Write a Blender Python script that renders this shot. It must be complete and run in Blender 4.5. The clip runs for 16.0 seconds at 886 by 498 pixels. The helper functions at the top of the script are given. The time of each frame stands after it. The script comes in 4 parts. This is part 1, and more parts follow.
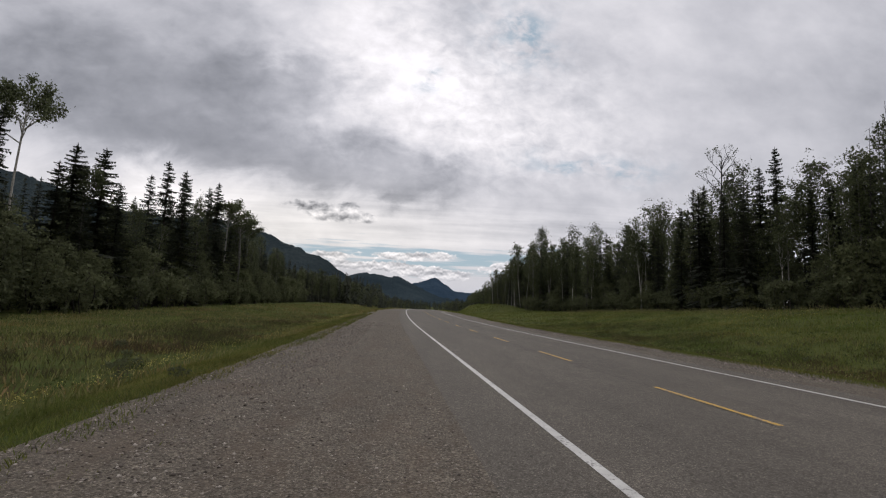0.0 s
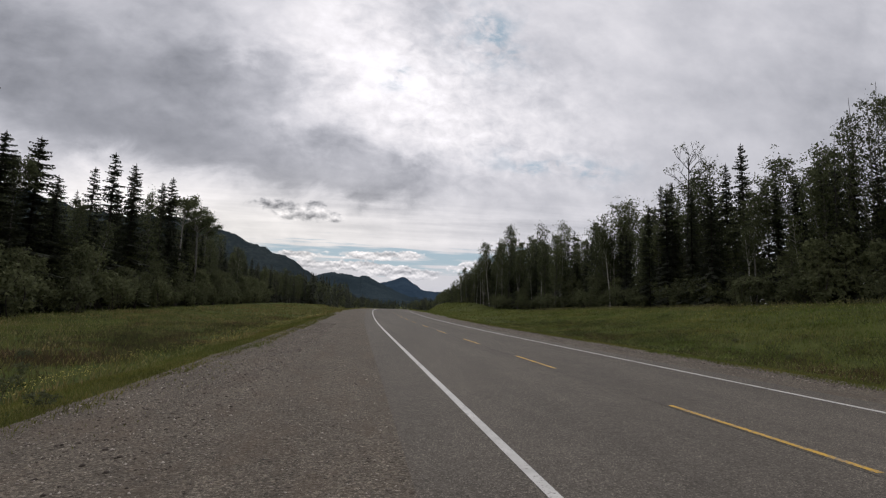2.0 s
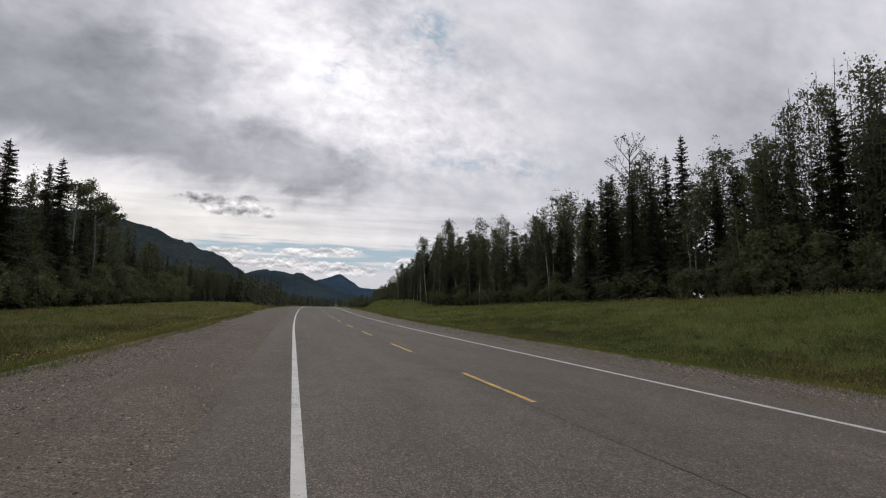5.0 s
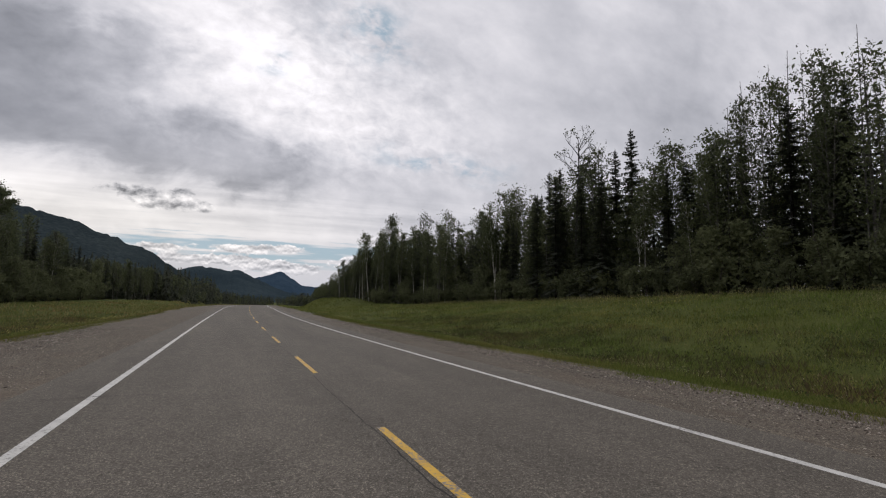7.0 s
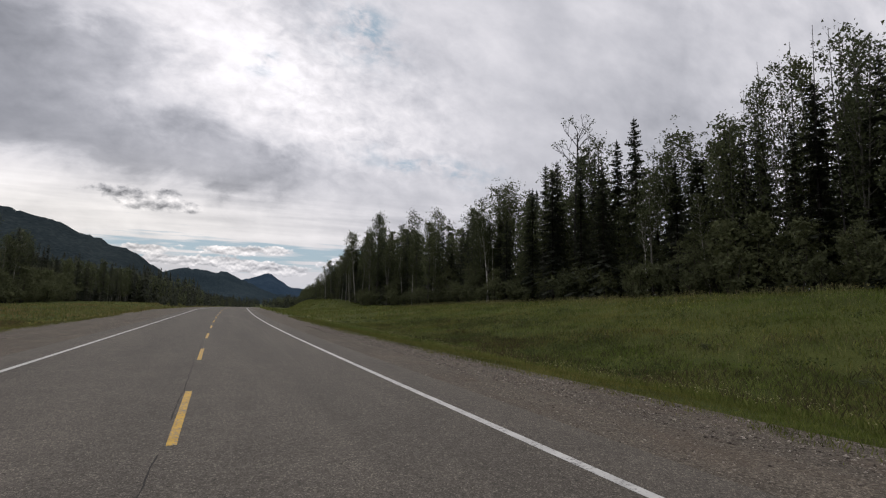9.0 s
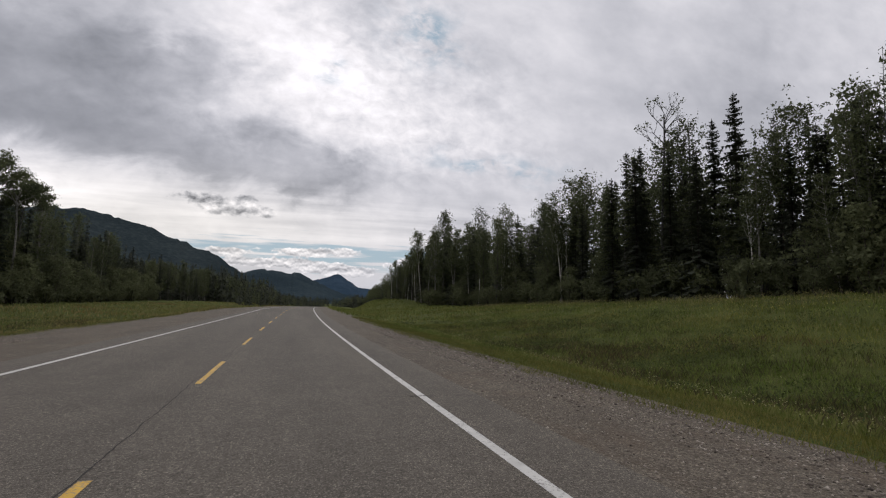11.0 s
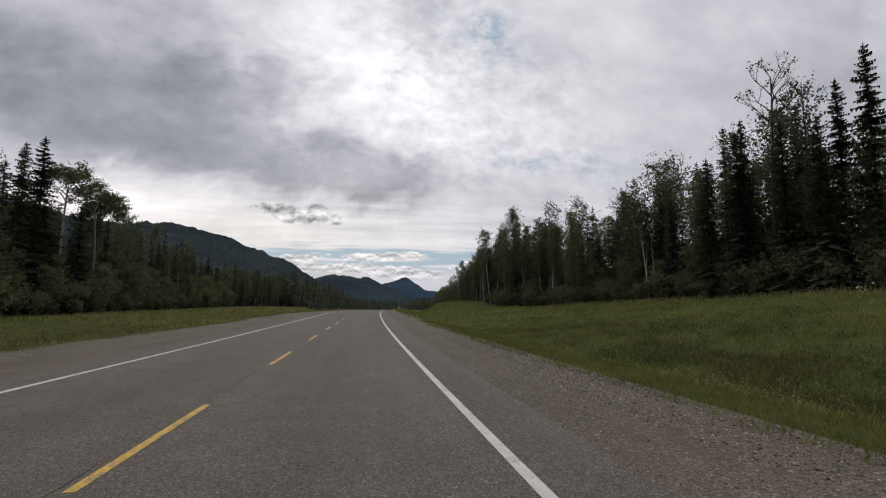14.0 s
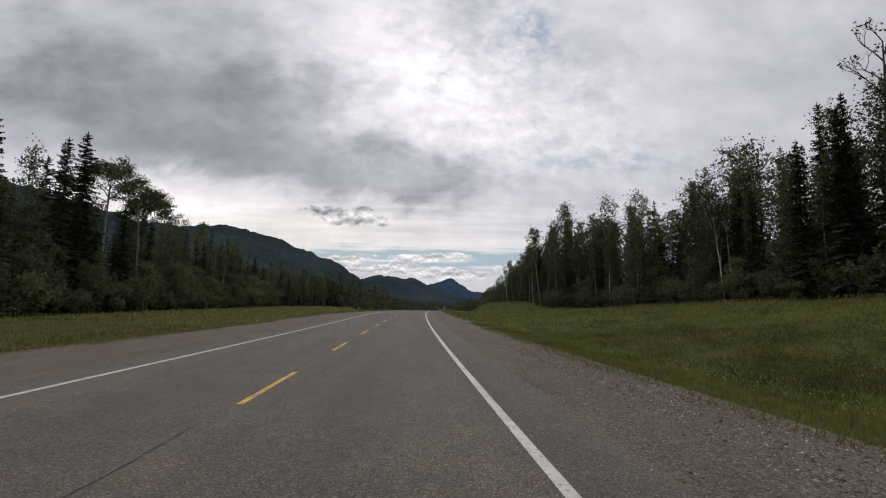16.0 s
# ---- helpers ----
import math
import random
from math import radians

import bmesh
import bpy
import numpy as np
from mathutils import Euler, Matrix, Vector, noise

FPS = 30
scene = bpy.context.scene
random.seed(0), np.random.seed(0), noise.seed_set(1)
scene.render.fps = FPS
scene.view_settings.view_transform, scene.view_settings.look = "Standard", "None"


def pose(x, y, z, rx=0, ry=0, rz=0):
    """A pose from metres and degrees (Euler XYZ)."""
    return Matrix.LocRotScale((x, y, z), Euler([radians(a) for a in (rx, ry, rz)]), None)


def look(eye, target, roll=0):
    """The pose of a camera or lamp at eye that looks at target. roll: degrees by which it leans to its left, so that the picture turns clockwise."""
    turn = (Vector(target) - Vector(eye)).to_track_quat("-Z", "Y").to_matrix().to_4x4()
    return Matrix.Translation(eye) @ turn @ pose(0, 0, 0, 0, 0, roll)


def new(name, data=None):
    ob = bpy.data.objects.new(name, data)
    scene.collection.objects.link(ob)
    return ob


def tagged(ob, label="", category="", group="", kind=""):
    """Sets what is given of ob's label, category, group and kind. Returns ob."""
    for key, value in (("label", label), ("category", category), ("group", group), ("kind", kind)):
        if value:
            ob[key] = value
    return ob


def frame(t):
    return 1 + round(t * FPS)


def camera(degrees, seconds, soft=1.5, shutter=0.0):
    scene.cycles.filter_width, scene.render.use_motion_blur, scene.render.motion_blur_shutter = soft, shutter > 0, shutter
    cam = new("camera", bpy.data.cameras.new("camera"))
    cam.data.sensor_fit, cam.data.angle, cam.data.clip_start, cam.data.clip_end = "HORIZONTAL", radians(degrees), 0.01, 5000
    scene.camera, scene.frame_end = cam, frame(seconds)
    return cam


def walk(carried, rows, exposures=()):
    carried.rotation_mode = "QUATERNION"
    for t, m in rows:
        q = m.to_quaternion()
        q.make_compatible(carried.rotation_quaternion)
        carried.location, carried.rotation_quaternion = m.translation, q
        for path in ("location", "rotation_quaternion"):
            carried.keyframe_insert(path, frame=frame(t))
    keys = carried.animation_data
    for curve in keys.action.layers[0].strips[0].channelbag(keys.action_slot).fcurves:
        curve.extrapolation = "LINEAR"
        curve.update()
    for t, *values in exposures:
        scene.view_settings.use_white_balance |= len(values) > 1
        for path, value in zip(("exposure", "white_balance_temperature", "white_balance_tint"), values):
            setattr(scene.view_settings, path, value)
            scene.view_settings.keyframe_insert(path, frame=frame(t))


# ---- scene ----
cam = camera(81.9, 16.0, soft=1.2)

PATH = [
    (0, (-5.953, -11.172, 1.547), (-5.759, -9.194, 1.775), 2.5),
    (0.5, (-5.872, -10.564, 1.543), (-5.65, -8.589, 1.769), 2.4),
    (1, (-5.775, -9.901, 1.552), (-5.523, -7.93, 1.779), 2.2),
    (1.5, (-5.651, -9.24, 1.561), (-5.367, -7.273, 1.787), 2.0),
    (2, (-5.5, -8.568, 1.572), (-5.184, -6.607, 1.801), 1.9),
    (2.5, (-5.31, -7.783, 1.565), (-4.96, -5.827, 1.794), 1.8),
    (3, (-5.086, -6.987, 1.56), (-4.703, -5.037, 1.79), 1.5),
    (3.5, (-4.845, -6.081, 1.562), (-4.425, -4.139, 1.793), 1.4),
    (4, (-4.574, -5.033, 1.548), (-4.113, -3.1, 1.775), 1.3),
    (6.5, (-2.428, 1.234, 1.519), (-1.722, 3.092, 1.743), 1.2),
    (7, (-1.846, 2.451, 1.537), (-1.089, 4.289, 1.759), 1.2),
    (7.5, (-1.236, 3.804, 1.546), (-0.429, 5.621, 1.769), 1.5),
    (8, (-0.661, 5.169, 1.518), (0.179, 6.97, 1.744), 1.3),
    (8.5, (-0.127, 6.538, 1.519), (0.715, 8.338, 1.744), 1.3),
    (9, (0.355, 7.906, 1.508), (1.15, 9.726, 1.737), 1.1),
    (9.5, (0.768, 9.301, 1.53), (1.498, 11.149, 1.757), 1.4),
    (12, (1.836, 14.735, 1.486), (2.302, 16.667, 1.708), 0.8),
    (12.5, (1.958, 15.607, 1.5), (2.385, 17.549, 1.719), 0.6),
    (13, (2.077, 16.458, 1.465), (2.465, 18.407, 1.689), 0.5),
    (13.5, (2.158, 17.464, 1.483), (2.508, 19.42, 1.711), 0.5),
    (14, (2.256, 18.562, 1.477), (2.565, 20.525, 1.704), 0.3),
    (14.5, (2.298, 19.692, 1.469), (2.563, 21.661, 1.7), 0.4),
    (15, (2.391, 21.151, 1.459), (2.607, 23.126, 1.688), 0.3),
    (15.5, (2.406, 22.705, 1.468), (2.573, 24.685, 1.698), 0.3),
    (16, (2.439, 24.334, 1.459), (2.573, 26.316, 1.688), 0.7),
]
walk(cam, [(t, look(e, g, r)) for t, e, g, r in PATH])

# ---------- sky and light ----------
world = bpy.data.worlds.new("overcast_sky")
scene.world = world
world.use_nodes = True
wt = world.node_tree
wt.nodes.clear()


def wmath(op, a, b=None, c=None, clamp=False):
    n = wt.nodes.new("ShaderNodeMath")
    n.operation, n.use_clamp = op, clamp
    for i, v in enumerate((a, b, c)):
        if v is None:
            continue
        if isinstance(v, (int, float)):
            n.inputs[i].default_value = v
        else:
            wt.links.new(v, n.inputs[i])
    return n.outputs[0]


def wnoise(vec, scale, detail, rough=0.55, distort=0.0):
    n = wt.nodes.new("ShaderNodeTexNoise")
    n.inputs["Scale"].default_value, n.inputs["Detail"].default_value = scale, detail
    n.inputs["Roughness"].default_value, n.inputs["Distortion"].default_value = rough, distort
    wt.links.new(vec, n.inputs["Vector"])
    return n.outputs["Fac"]


def wcombine(x, y, z):
    n = wt.nodes.new("ShaderNodeCombineXYZ")
    for i, v in enumerate((x, y, z)):
        if isinstance(v, (int, float)):
            n.inputs[i].default_value = v
        else:
            wt.links.new(v, n.inputs[i])
    return n.outputs[0]


def wmix(fac, a, b):
    n = wt.nodes.new("ShaderNodeMix")
    n.data_type = "RGBA"
    for i, v in ((0, fac), (6, a), (7, b)):
        if isinstance(v, (int, float)):
            n.inputs[i].default_value = v
        elif isinstance(v, tuple):
            n.inputs[i].default_value = (*v, 1)
        else:
            wt.links.new(v, n.inputs[i])
    return n.outputs[2]


wc = wt.nodes.new("ShaderNodeTexCoord")
wsep = wt.nodes.new("ShaderNodeSeparateXYZ")
wt.links.new(wc.outputs["Generated"], wsep.inputs[0])
dx, dy, dz = wsep.outputs
front = wmath("MAXIMUM", dy, 0.25)
raw_u, raw_v = wmath("DIVIDE", dx, front), wmath("DIVIDE", dz, front)
# the cloud deck: bearing and height, torn a little by turbulence
tear = wcombine(wmath("MULTIPLY", raw_u, 3.6), wmath("MULTIPLY", raw_v, 5.0), 0.3)
t1 = wmath("SUBTRACT", wnoise(tear, 1.6, 6), 0.5)
t2 = wmath("SUBTRACT", wnoise(tear, 1.9, 6, 0.6, 0.6), 0.5)
su = wmath("ADD", raw_u, wmath("MULTIPLY", t1, 0.22))
sv = wmath("ADD", raw_v, wmath("MULTIPLY", t2, 0.13))


def cloud(u, v, wu, wv, amount, uu=None, vv=None):
    a = wmath("DIVIDE", wmath("SUBTRACT", uu or su, u), wu)
    b = wmath("DIVIDE", wmath("SUBTRACT", vv or sv, v), wv)
    d = wmath("ADD", wmath("MULTIPLY", a, a), wmath("MULTIPLY", b, b))
    return wmath("MULTIPLY", wmath("EXPONENT", wmath("MULTIPLY", d, -1.0)), amount)


CLOUDS = (  # bearing, height, width, depth, brighter or darker
    (-0.75, 0.50, 0.36, 0.24, -0.09), (-0.45, 0.19, 0.24, 0.050, 0.30), (-0.17, 0.58, 0.12, 0.12, 0.16),
    (0.01, 0.46, 0.15, 0.14, 0.38), (-0.15, 0.14, 0.32, 0.045, 0.17), (0.22, 0.38, 0.16, 0.14, 0.17),
    (1.05, 0.45, 0.35, 0.30, -0.16), (0.10, 0.16, 0.30, 0.05, 0.07), (0.55, 0.55, 0.20, 0.12, 0.08),
)
glow = 0.64
for row in CLOUDS:
    glow = wmath("ADD", cloud(*row), glow)
deck = wcombine(wmath("MULTIPLY", raw_u, 2.6), wmath("MULTIPLY", raw_v, 4.4), 2.0)
fine = wcombine(wmath("MULTIPLY", raw_u, 9.0), wmath("MULTIPLY", raw_v, 13.0), 5.0)
glow = wmath("ADD", glow, wmath("MULTIPLY", wmath("SUBTRACT", wnoise(deck, 1.5, 5, 0.5, 0.15), 0.5), 0.42))
# the thick grey rolls of the deck, with lobed edges
roll = 0.0
for row in ((0.03, 0.252, 0.15, 0.052, 1.05), (-0.20, 0.285, 0.20, 0.066, 0.95), (-0.48, 0.31, 0.20, 0.06, 0.65), (-0.19, 0.425, 0.15, 0.055, 0.9), (-0.46, 0.43, 0.24, 0.09, 0.75), (-0.85, 0.46, 0.30, 0.20, 0.55), (-0.40, 0.60, 0.26, 0.10, 0.35)):
    roll = wmath("ADD", cloud(*row), roll)
lobes = wcombine(wmath("MULTIPLY", raw_u, 7.0), wmath("MULTIPLY", raw_v, 11.0), 3.4)
roll = wmath("ADD", roll, wmath("MULTIPLY", wmath("SUBTRACT", wnoise(lobes, 1.2, 5, 0.55, 0.3), 0.5), 0.9))
roll = wmath("MULTIPLY", wmath("SUBTRACT", roll, 0.12), 1.2, clamp=True)
roll = wmath("MULTIPLY", wmath("MULTIPLY", roll, roll), wmath("SUBTRACT", 3.0, wmath("MULTIPLY", roll, 2.0)))
glow = wmath("SUBTRACT", glow, wmath("MULTIPLY", roll, wmath("ADD", 0.17, wmath("MULTIPLY", wnoise(lobes, 0.8, 4, 0.5), 0.16))))
# rippled thin cloud where the light comes through
ripple = wcombine(wmath("MULTIPLY", raw_u, 30.0), wmath("MULTIPLY", raw_v, 40.0), 7.0)
veil = wmath("ADD", cloud(0.12, 0.45, 0.26, 0.20, 1.0), cloud(0.34, 0.33, 0.22, 0.08, 0.6))
glow = wmath("ADD", glow, wmath("MULTIPLY", wmath("MULTIPLY", wmath("SUBTRACT", wnoise(ripple, 1.0, 5, 0.6, 0.4), 0.52), 0.55), veil))
thin = wmath("ADD", cloud(0.10, 0.46, 0.34, 0.20, 0.34), 0.09)
mottle = wmath("SUBTRACT", wnoise(fine, 1.5, 7, 0.6, 0.25), 0.5)
glow = wmath("ADD", glow, wmath("MULTIPLY", mottle, wmath("MULTIPLY", thin, 1.6)))
# long flat bars low over the valley
bars = wcombine(wmath("MULTIPLY", su, 3.2), wmath("MULTIPLY", raw_v, 44.0), 6.0)
low = wmath("MINIMUM", cloud(0.0, 0.165, 0.9, 0.055, 1.2, raw_u, raw_v), 1.0)
glow = wmath("SUBTRACT", glow, wmath("MULTIPLY", wmath("MULTIPLY", wmath("SUBTRACT", wnoise(bars, 1.0, 5, 0.55, 0.2), 0.44), 0.62), low))
# the small torn cumulus under the deck
ragged = wmath("ADD", wmath("MULTIPLY", wnoise(fine, 4.5, 7, 0.66), 1.3), -0.62)
small = ragged
for row in ((-0.194, 0.191, 0.028, 0.011, 0.72), (-0.152, 0.183, 0.025, 0.015, 1.0), (-0.118, 0.171, 0.037, 0.015, 1.15), (-0.090, 0.186, 0.020, 0.014, 1.0), (-0.056, 0.166, 0.024, 0.010, 1.0)):
    small = wmath("ADD", small, cloud(*row, raw_u, raw_v))
small = wmath("MULTIPLY", wmath("SUBTRACT", small, 0.36), 3.2, clamp=True)
lump = wmath("MULTIPLY", wmath("SUBTRACT", wnoise(fine, 4.0, 6, 0.6), 0.42), 2.4)
glow = wmath("SUBTRACT", glow, wmath("MULTIPLY", small, wmath("SUBTRACT", 0.38, lump)))
# cumulus in the clear strip over the valley
curl = wcombine(wmath("MULTIPLY", raw_u, 34.0), wmath("MULTIPLY", raw_v, 58.0), 9.0)
lumps = wnoise(curl, 1.0, 7, 0.58)
puff = wmath("MULTIPLY", wmath("SUBTRACT", lumps, 0.5), 1.9)
for u, v, wu, wv in ((0.012, 0.097, 0.062, 0.0085), (-0.116, 0.093, 0.042, 0.008), (0.093, 0.101, 0.03, 0.010), (0.0, 0.077, 0.05, 0.008), (0.11, 0.062, 0.07, 0.010), (0.05, 0.068, 0.06, 0.010), (-0.09, 0.074, 0.06, 0.008), (0.24, 0.085, 0.06, 0.012), (-0.24, 0.10, 0.05, 0.010)):
    puff = wmath("ADD", puff, cloud(u, v, wu, wv, 1.0, raw_u, raw_v))
white = wmath("MULTIPLY", wmath("SUBTRACT", puff, 0.40), 5.0, clamp=True)
shade = wcombine(wmath("MULTIPLY", raw_u, 34.0), wmath("ADD", wmath("MULTIPLY", raw_v, 58.0), 0.25), 9.0)
relief = wmath("MULTIPLY", wmath("SUBTRACT", lumps, wnoise(shade, 1.0, 7, 0.58)), 2.2)
inside = wmath("MINIMUM", cloud(0.03, 0.085, 0.5, 0.035, 1.3, raw_u, raw_v), 1.0)
glow = wmath("ADD", glow, wmath("MULTIPLY", wmath("MULTIPLY", relief, inside), white))
# an overcast sky is brightest overhead
glow = wmath("ADD", glow, wmath("MULTIPLY", wmath("POWER", wmath("MAXIMUM", wmath("SUBTRACT", dz, 0.55), 0.0), 1.0), 0.5))
glow = wmath("MAXIMUM", glow, 0.2)
# gaps of blue: high ones, and a long one over the valley with cumulus in it
streak = wcombine(wmath("MULTIPLY", raw_u, 4.5), wmath("MULTIPLY", raw_v, 75.0), 1.0)
band = wmath("ADD", cloud(0.05, 0.092, 0.40, 0.034, 1.0, raw_u, raw_v), wmath("MULTIPLY", wmath("SUBTRACT", wnoise(streak, 1.1, 5, 0.6), 0.5), 2.8))
band = wmath("MULTIPLY", wmath("SUBTRACT", band, 0.50), 2.6, clamp=True)
band = wmath("MULTIPLY", band, wmath("MINIMUM", cloud(0.05, 0.092, 0.75, 0.06, 2.0, raw_u, raw_v), 1.0))
band = wmath("MULTIPLY", band, wmath("SUBTRACT", 1.0, white))
high = wmath("ADD", wmath("ADD", cloud(0.25, 0.57, 0.075, 0.06, 1.0), cloud(0.40, 0.305, 0.13, 0.022, 0.9)), cloud(0.046, 0.469, 0.022, 0.024, 0.9))
high = wmath("MULTIPLY", high, wmath("MULTIPLY", wmath("SUBTRACT", wnoise(fine, 2.2, 7, 0.62, 0.3), 0.42), 5.0, clamp=True))
ahead = wmath("MULTIPLY", wmath("SUBTRACT", dy, 0.25), 8.0, clamp=True)
gap = wmath("MULTIPLY", wmath("ADD", wmath("MULTIPLY", band, 0.80), wmath("MULTIPLY", high, 0.85)), ahead, clamp=True)
sky = wt.nodes.new("ShaderNodeTexSky")
sky.sky_type, sky.sun_disc = "NISHITA", False
sky.sun_elevation, sky.sun_rotation = radians(38), radians(2)
sky.dust_density, sky.ozone_density = 0.3, 3.0
blue = wt.nodes.new("ShaderNodeVectorMath")
blue.operation = "SCALE"
blue.inputs[3].default_value = 0.052
wt.links.new(sky.outputs[0], blue.inputs[0])
tone = wmix(wmath("MULTIPLY", wmath("SUBTRACT", glow, 0.28), 1.7, clamp=True), (0.938, 0.965, 1.10), (1.014, 0.985, 1.032))
tone = wmix(wmath("MINIMUM", cloud(-0.30, 0.13, 0.5, 0.085, 0.7, raw_u, raw_v), 1.0), tone, (1.045, 1.0, 0.945))
cloudy = wt.nodes.new("ShaderNodeVectorMath")
cloudy.operation = "SCALE"
wt.links.new(tone, cloudy.inputs[0])
wt.links.new(glow, cloudy.inputs[3])
bg = wt.nodes.new("ShaderNodeBackground")
wt.links.new(wmix(gap, cloudy.outputs[0], wmix(0.7, blue.outputs[0], (0.30, 0.45, 0.55))), bg.inputs[0])
bg.inputs[1].default_value = 1.0
wt.links.new(bg.outputs[0], wt.nodes.new("ShaderNodeOutputWorld").inputs[0])

sun_data = bpy.data.lights.new("sun", "SUN")
sun_data.energy, sun_data.angle, sun_data.color = 0.5, radians(30), (1.0, 0.97, 0.92)
sun = new("sun", sun_data)
sun.matrix_world = look((0, 0, 60), (-0.03 * 60, -math.cos(radians(38)) * 60, 60 - math.sin(radians(38)) * 60))


# ---------- materials ----------
class Mat:
    """A node material with small helpers."""

    def __init__(self, name, rough=0.7):
        self.m = bpy.data.materials.new(name)
        self.m.use_nodes = True
        self.t = self.m.node_tree
        self.p = self.t.nodes["Principled BSDF"]
        self.p.inputs["Roughness"].default_value = rough
        self.p.inputs["Specular IOR Level"].default_value = 0.25
        self.pos = self.t.nodes.new("ShaderNodeNewGeometry")

    def link(self, v, socket):
        if isinstance(v, (int, float)):
            socket.default_value = v
        elif isinstance(v, tuple):
            socket.default_value = (*v, 1)
        else:
            self.t.links.new(v, socket)

    def scaled(self, sx, sy, sz, vec=None):
        n = self.t.nodes.new("ShaderNodeMapping")
        n.inputs["Scale"].default_value = (sx, sy, sz)
        self.t.links.new(vec or self.pos.outputs["Position"], n.inputs[0])
        return n.outputs[0]

    def noise(self, scale, detail=4, rough=0.55, vec=None, distort=0.0):
        n = self.t.nodes.new("ShaderNodeTexNoise")
        n.inputs["Scale"].default_value, n.inputs["Detail"].default_value = scale, detail
        n.inputs["Roughness"].default_value, n.inputs["Distortion"].default_value = rough, distort
        self.t.links.new(vec or self.pos.outputs["Position"], n.inputs["Vector"])
        return n.outputs["Fac"]

    def cells(self, scale, vec=None, out="Color"):
        n = self.t.nodes.new("ShaderNodeTexVoronoi")
        n.inputs["Scale"].default_value = scale
        self.t.links.new(vec or self.pos.outputs["Position"], n.inputs["Vector"])
        return n.outputs[out]

    def math(self, op, a, b=0.0, clamp=False):
        n = self.t.nodes.new("ShaderNodeMath")
        n.operation, n.use_clamp = op, clamp
        self.link(a, n.inputs[0]), self.link(b, n.inputs[1])
        return n.outputs[0]

    def ramp(self, v, *stops):
        n = self.t.nodes.new("ShaderNodeValToRGB")
        while len(n.color_ramp.elements) < len(stops):
            n.color_ramp.elements.new(0.5)
        for e, (at, c) in zip(n.color_ramp.elements, stops):
            e.position, e.color = at, (*(c if isinstance(c, tuple) else (c, c, c)), 1)
        self.link(v, n.inputs[0])
        return n.outputs[0]

    def mix(self, fac, a, b, mode="MIX"):
        n = self.t.nodes.new("ShaderNodeMix")
        n.data_type, n.blend_type = "RGBA", mode
        self.link(fac, n.inputs[0]), self.link(a, n.inputs[6]), self.link(b, n.inputs[7])
        return n.outputs[2]

    def island(self):
        return self.pos.outputs["Random Per Island"]

    def each(self):
        return self.t.nodes.new("ShaderNodeObjectInfo").outputs["Random"]

    def bump(self, h, strength, distance):
        n = self.t.nodes.new("ShaderNodeBump")
        n.inputs["Strength"].default_value, n.inputs["Distance"].default_value = strength, distance
        self.link(h, n.inputs["Height"])
        self.t.links.new(n.outputs[0], self.p.inputs["Normal"])

    def done(self, colour, thin=0.0):
        self.link(colour, self.p.inputs["Base Color"])
        if thin:
            tr, ms = self.t.nodes.new("ShaderNodeBsdfTranslucent"), self.t.nodes.new("ShaderNodeMixShader")
            self.link(colour, tr.inputs[0])
            ms.inputs[0].default_value = thin
            self.t.links.new(self.p.outputs[0], ms.inputs[1])
            self.t.links.new(tr.outputs[0], ms.inputs[2])
            self.t.links.new(ms.outputs[0], self.t.nodes["Material Output"].inputs[0])
        return self.m


def make_chipseal():
    m = Mat("chipseal", 0.85)
    grain = m.mix(0.4, m.cells(70), m.cells(150))
    grey = m.ramp(grain, (0.10, (0.032, 0.028, 0.0215)), (0.40, (0.082, 0.071, 0.0575)), (0.62, (0.112, 0.097, 0.079)), (0.92, (0.31, 0.272, 0.222)))
    track = m.noise(0.5, 4, 0.6, m.scaled(1.4, 0.10, 1))
    grey = m.mix(1.0, grey, m.ramp(track, (0.3, 0.80), (0.7, 1.14)), "MULTIPLY")
    grey = m.mix(1.0, grey, m.ramp(m.noise(0.9, 6, 0.65), (0.3, 0.88), (0.7, 1.1)), "MULTIPLY")
    grey = m.mix(1.0, grey, m.ramp(m.cells(26), (0.22, 0.80), (0.27, 1.0), (0.78, 1.0), (0.84, 1.18)), "MULTIPLY")
    m.bump(m.cells(60, out="Distance"), 0.6, 0.006)
    return m.done(grey)


def make_gravel():
    m = Mat("shoulder_gravel", 0.9)
    grain = m.mix(0.4, m.cells(48), m.cells(105))
    c = m.ramp(grain, (0.12, (0.034, 0.028, 0.021)), (0.44, (0.100, 0.083, 0.063)), (0.68, (0.162, 0.137, 0.106)), (0.92, (0.38, 0.33, 0.265)))
    c = m.mix(1.0, c, m.ramp(m.noise(0.7, 6, 0.65, m.scaled(1.2, 0.35, 1)), (0.3, 0.74), (0.7, 1.12)), "MULTIPLY")
    c = m.mix(1.0, c, m.ramp(m.cells(22), (0.20, 0.72), (0.26, 1.0), (0.80, 1.0), (0.86, 1.35)), "MULTIPLY")
    c = m.mix(m.ramp(m.noise(1.3, 5, 0.7, m.scaled(1, 0.4, 1)), (0.48, 0.0), (0.66, 0.45)), c, (0.105, 0.076, 0.052))
    m.bump(m.cells(30, out="Distance"), 0.9, 0.02)
    return m.done(c)


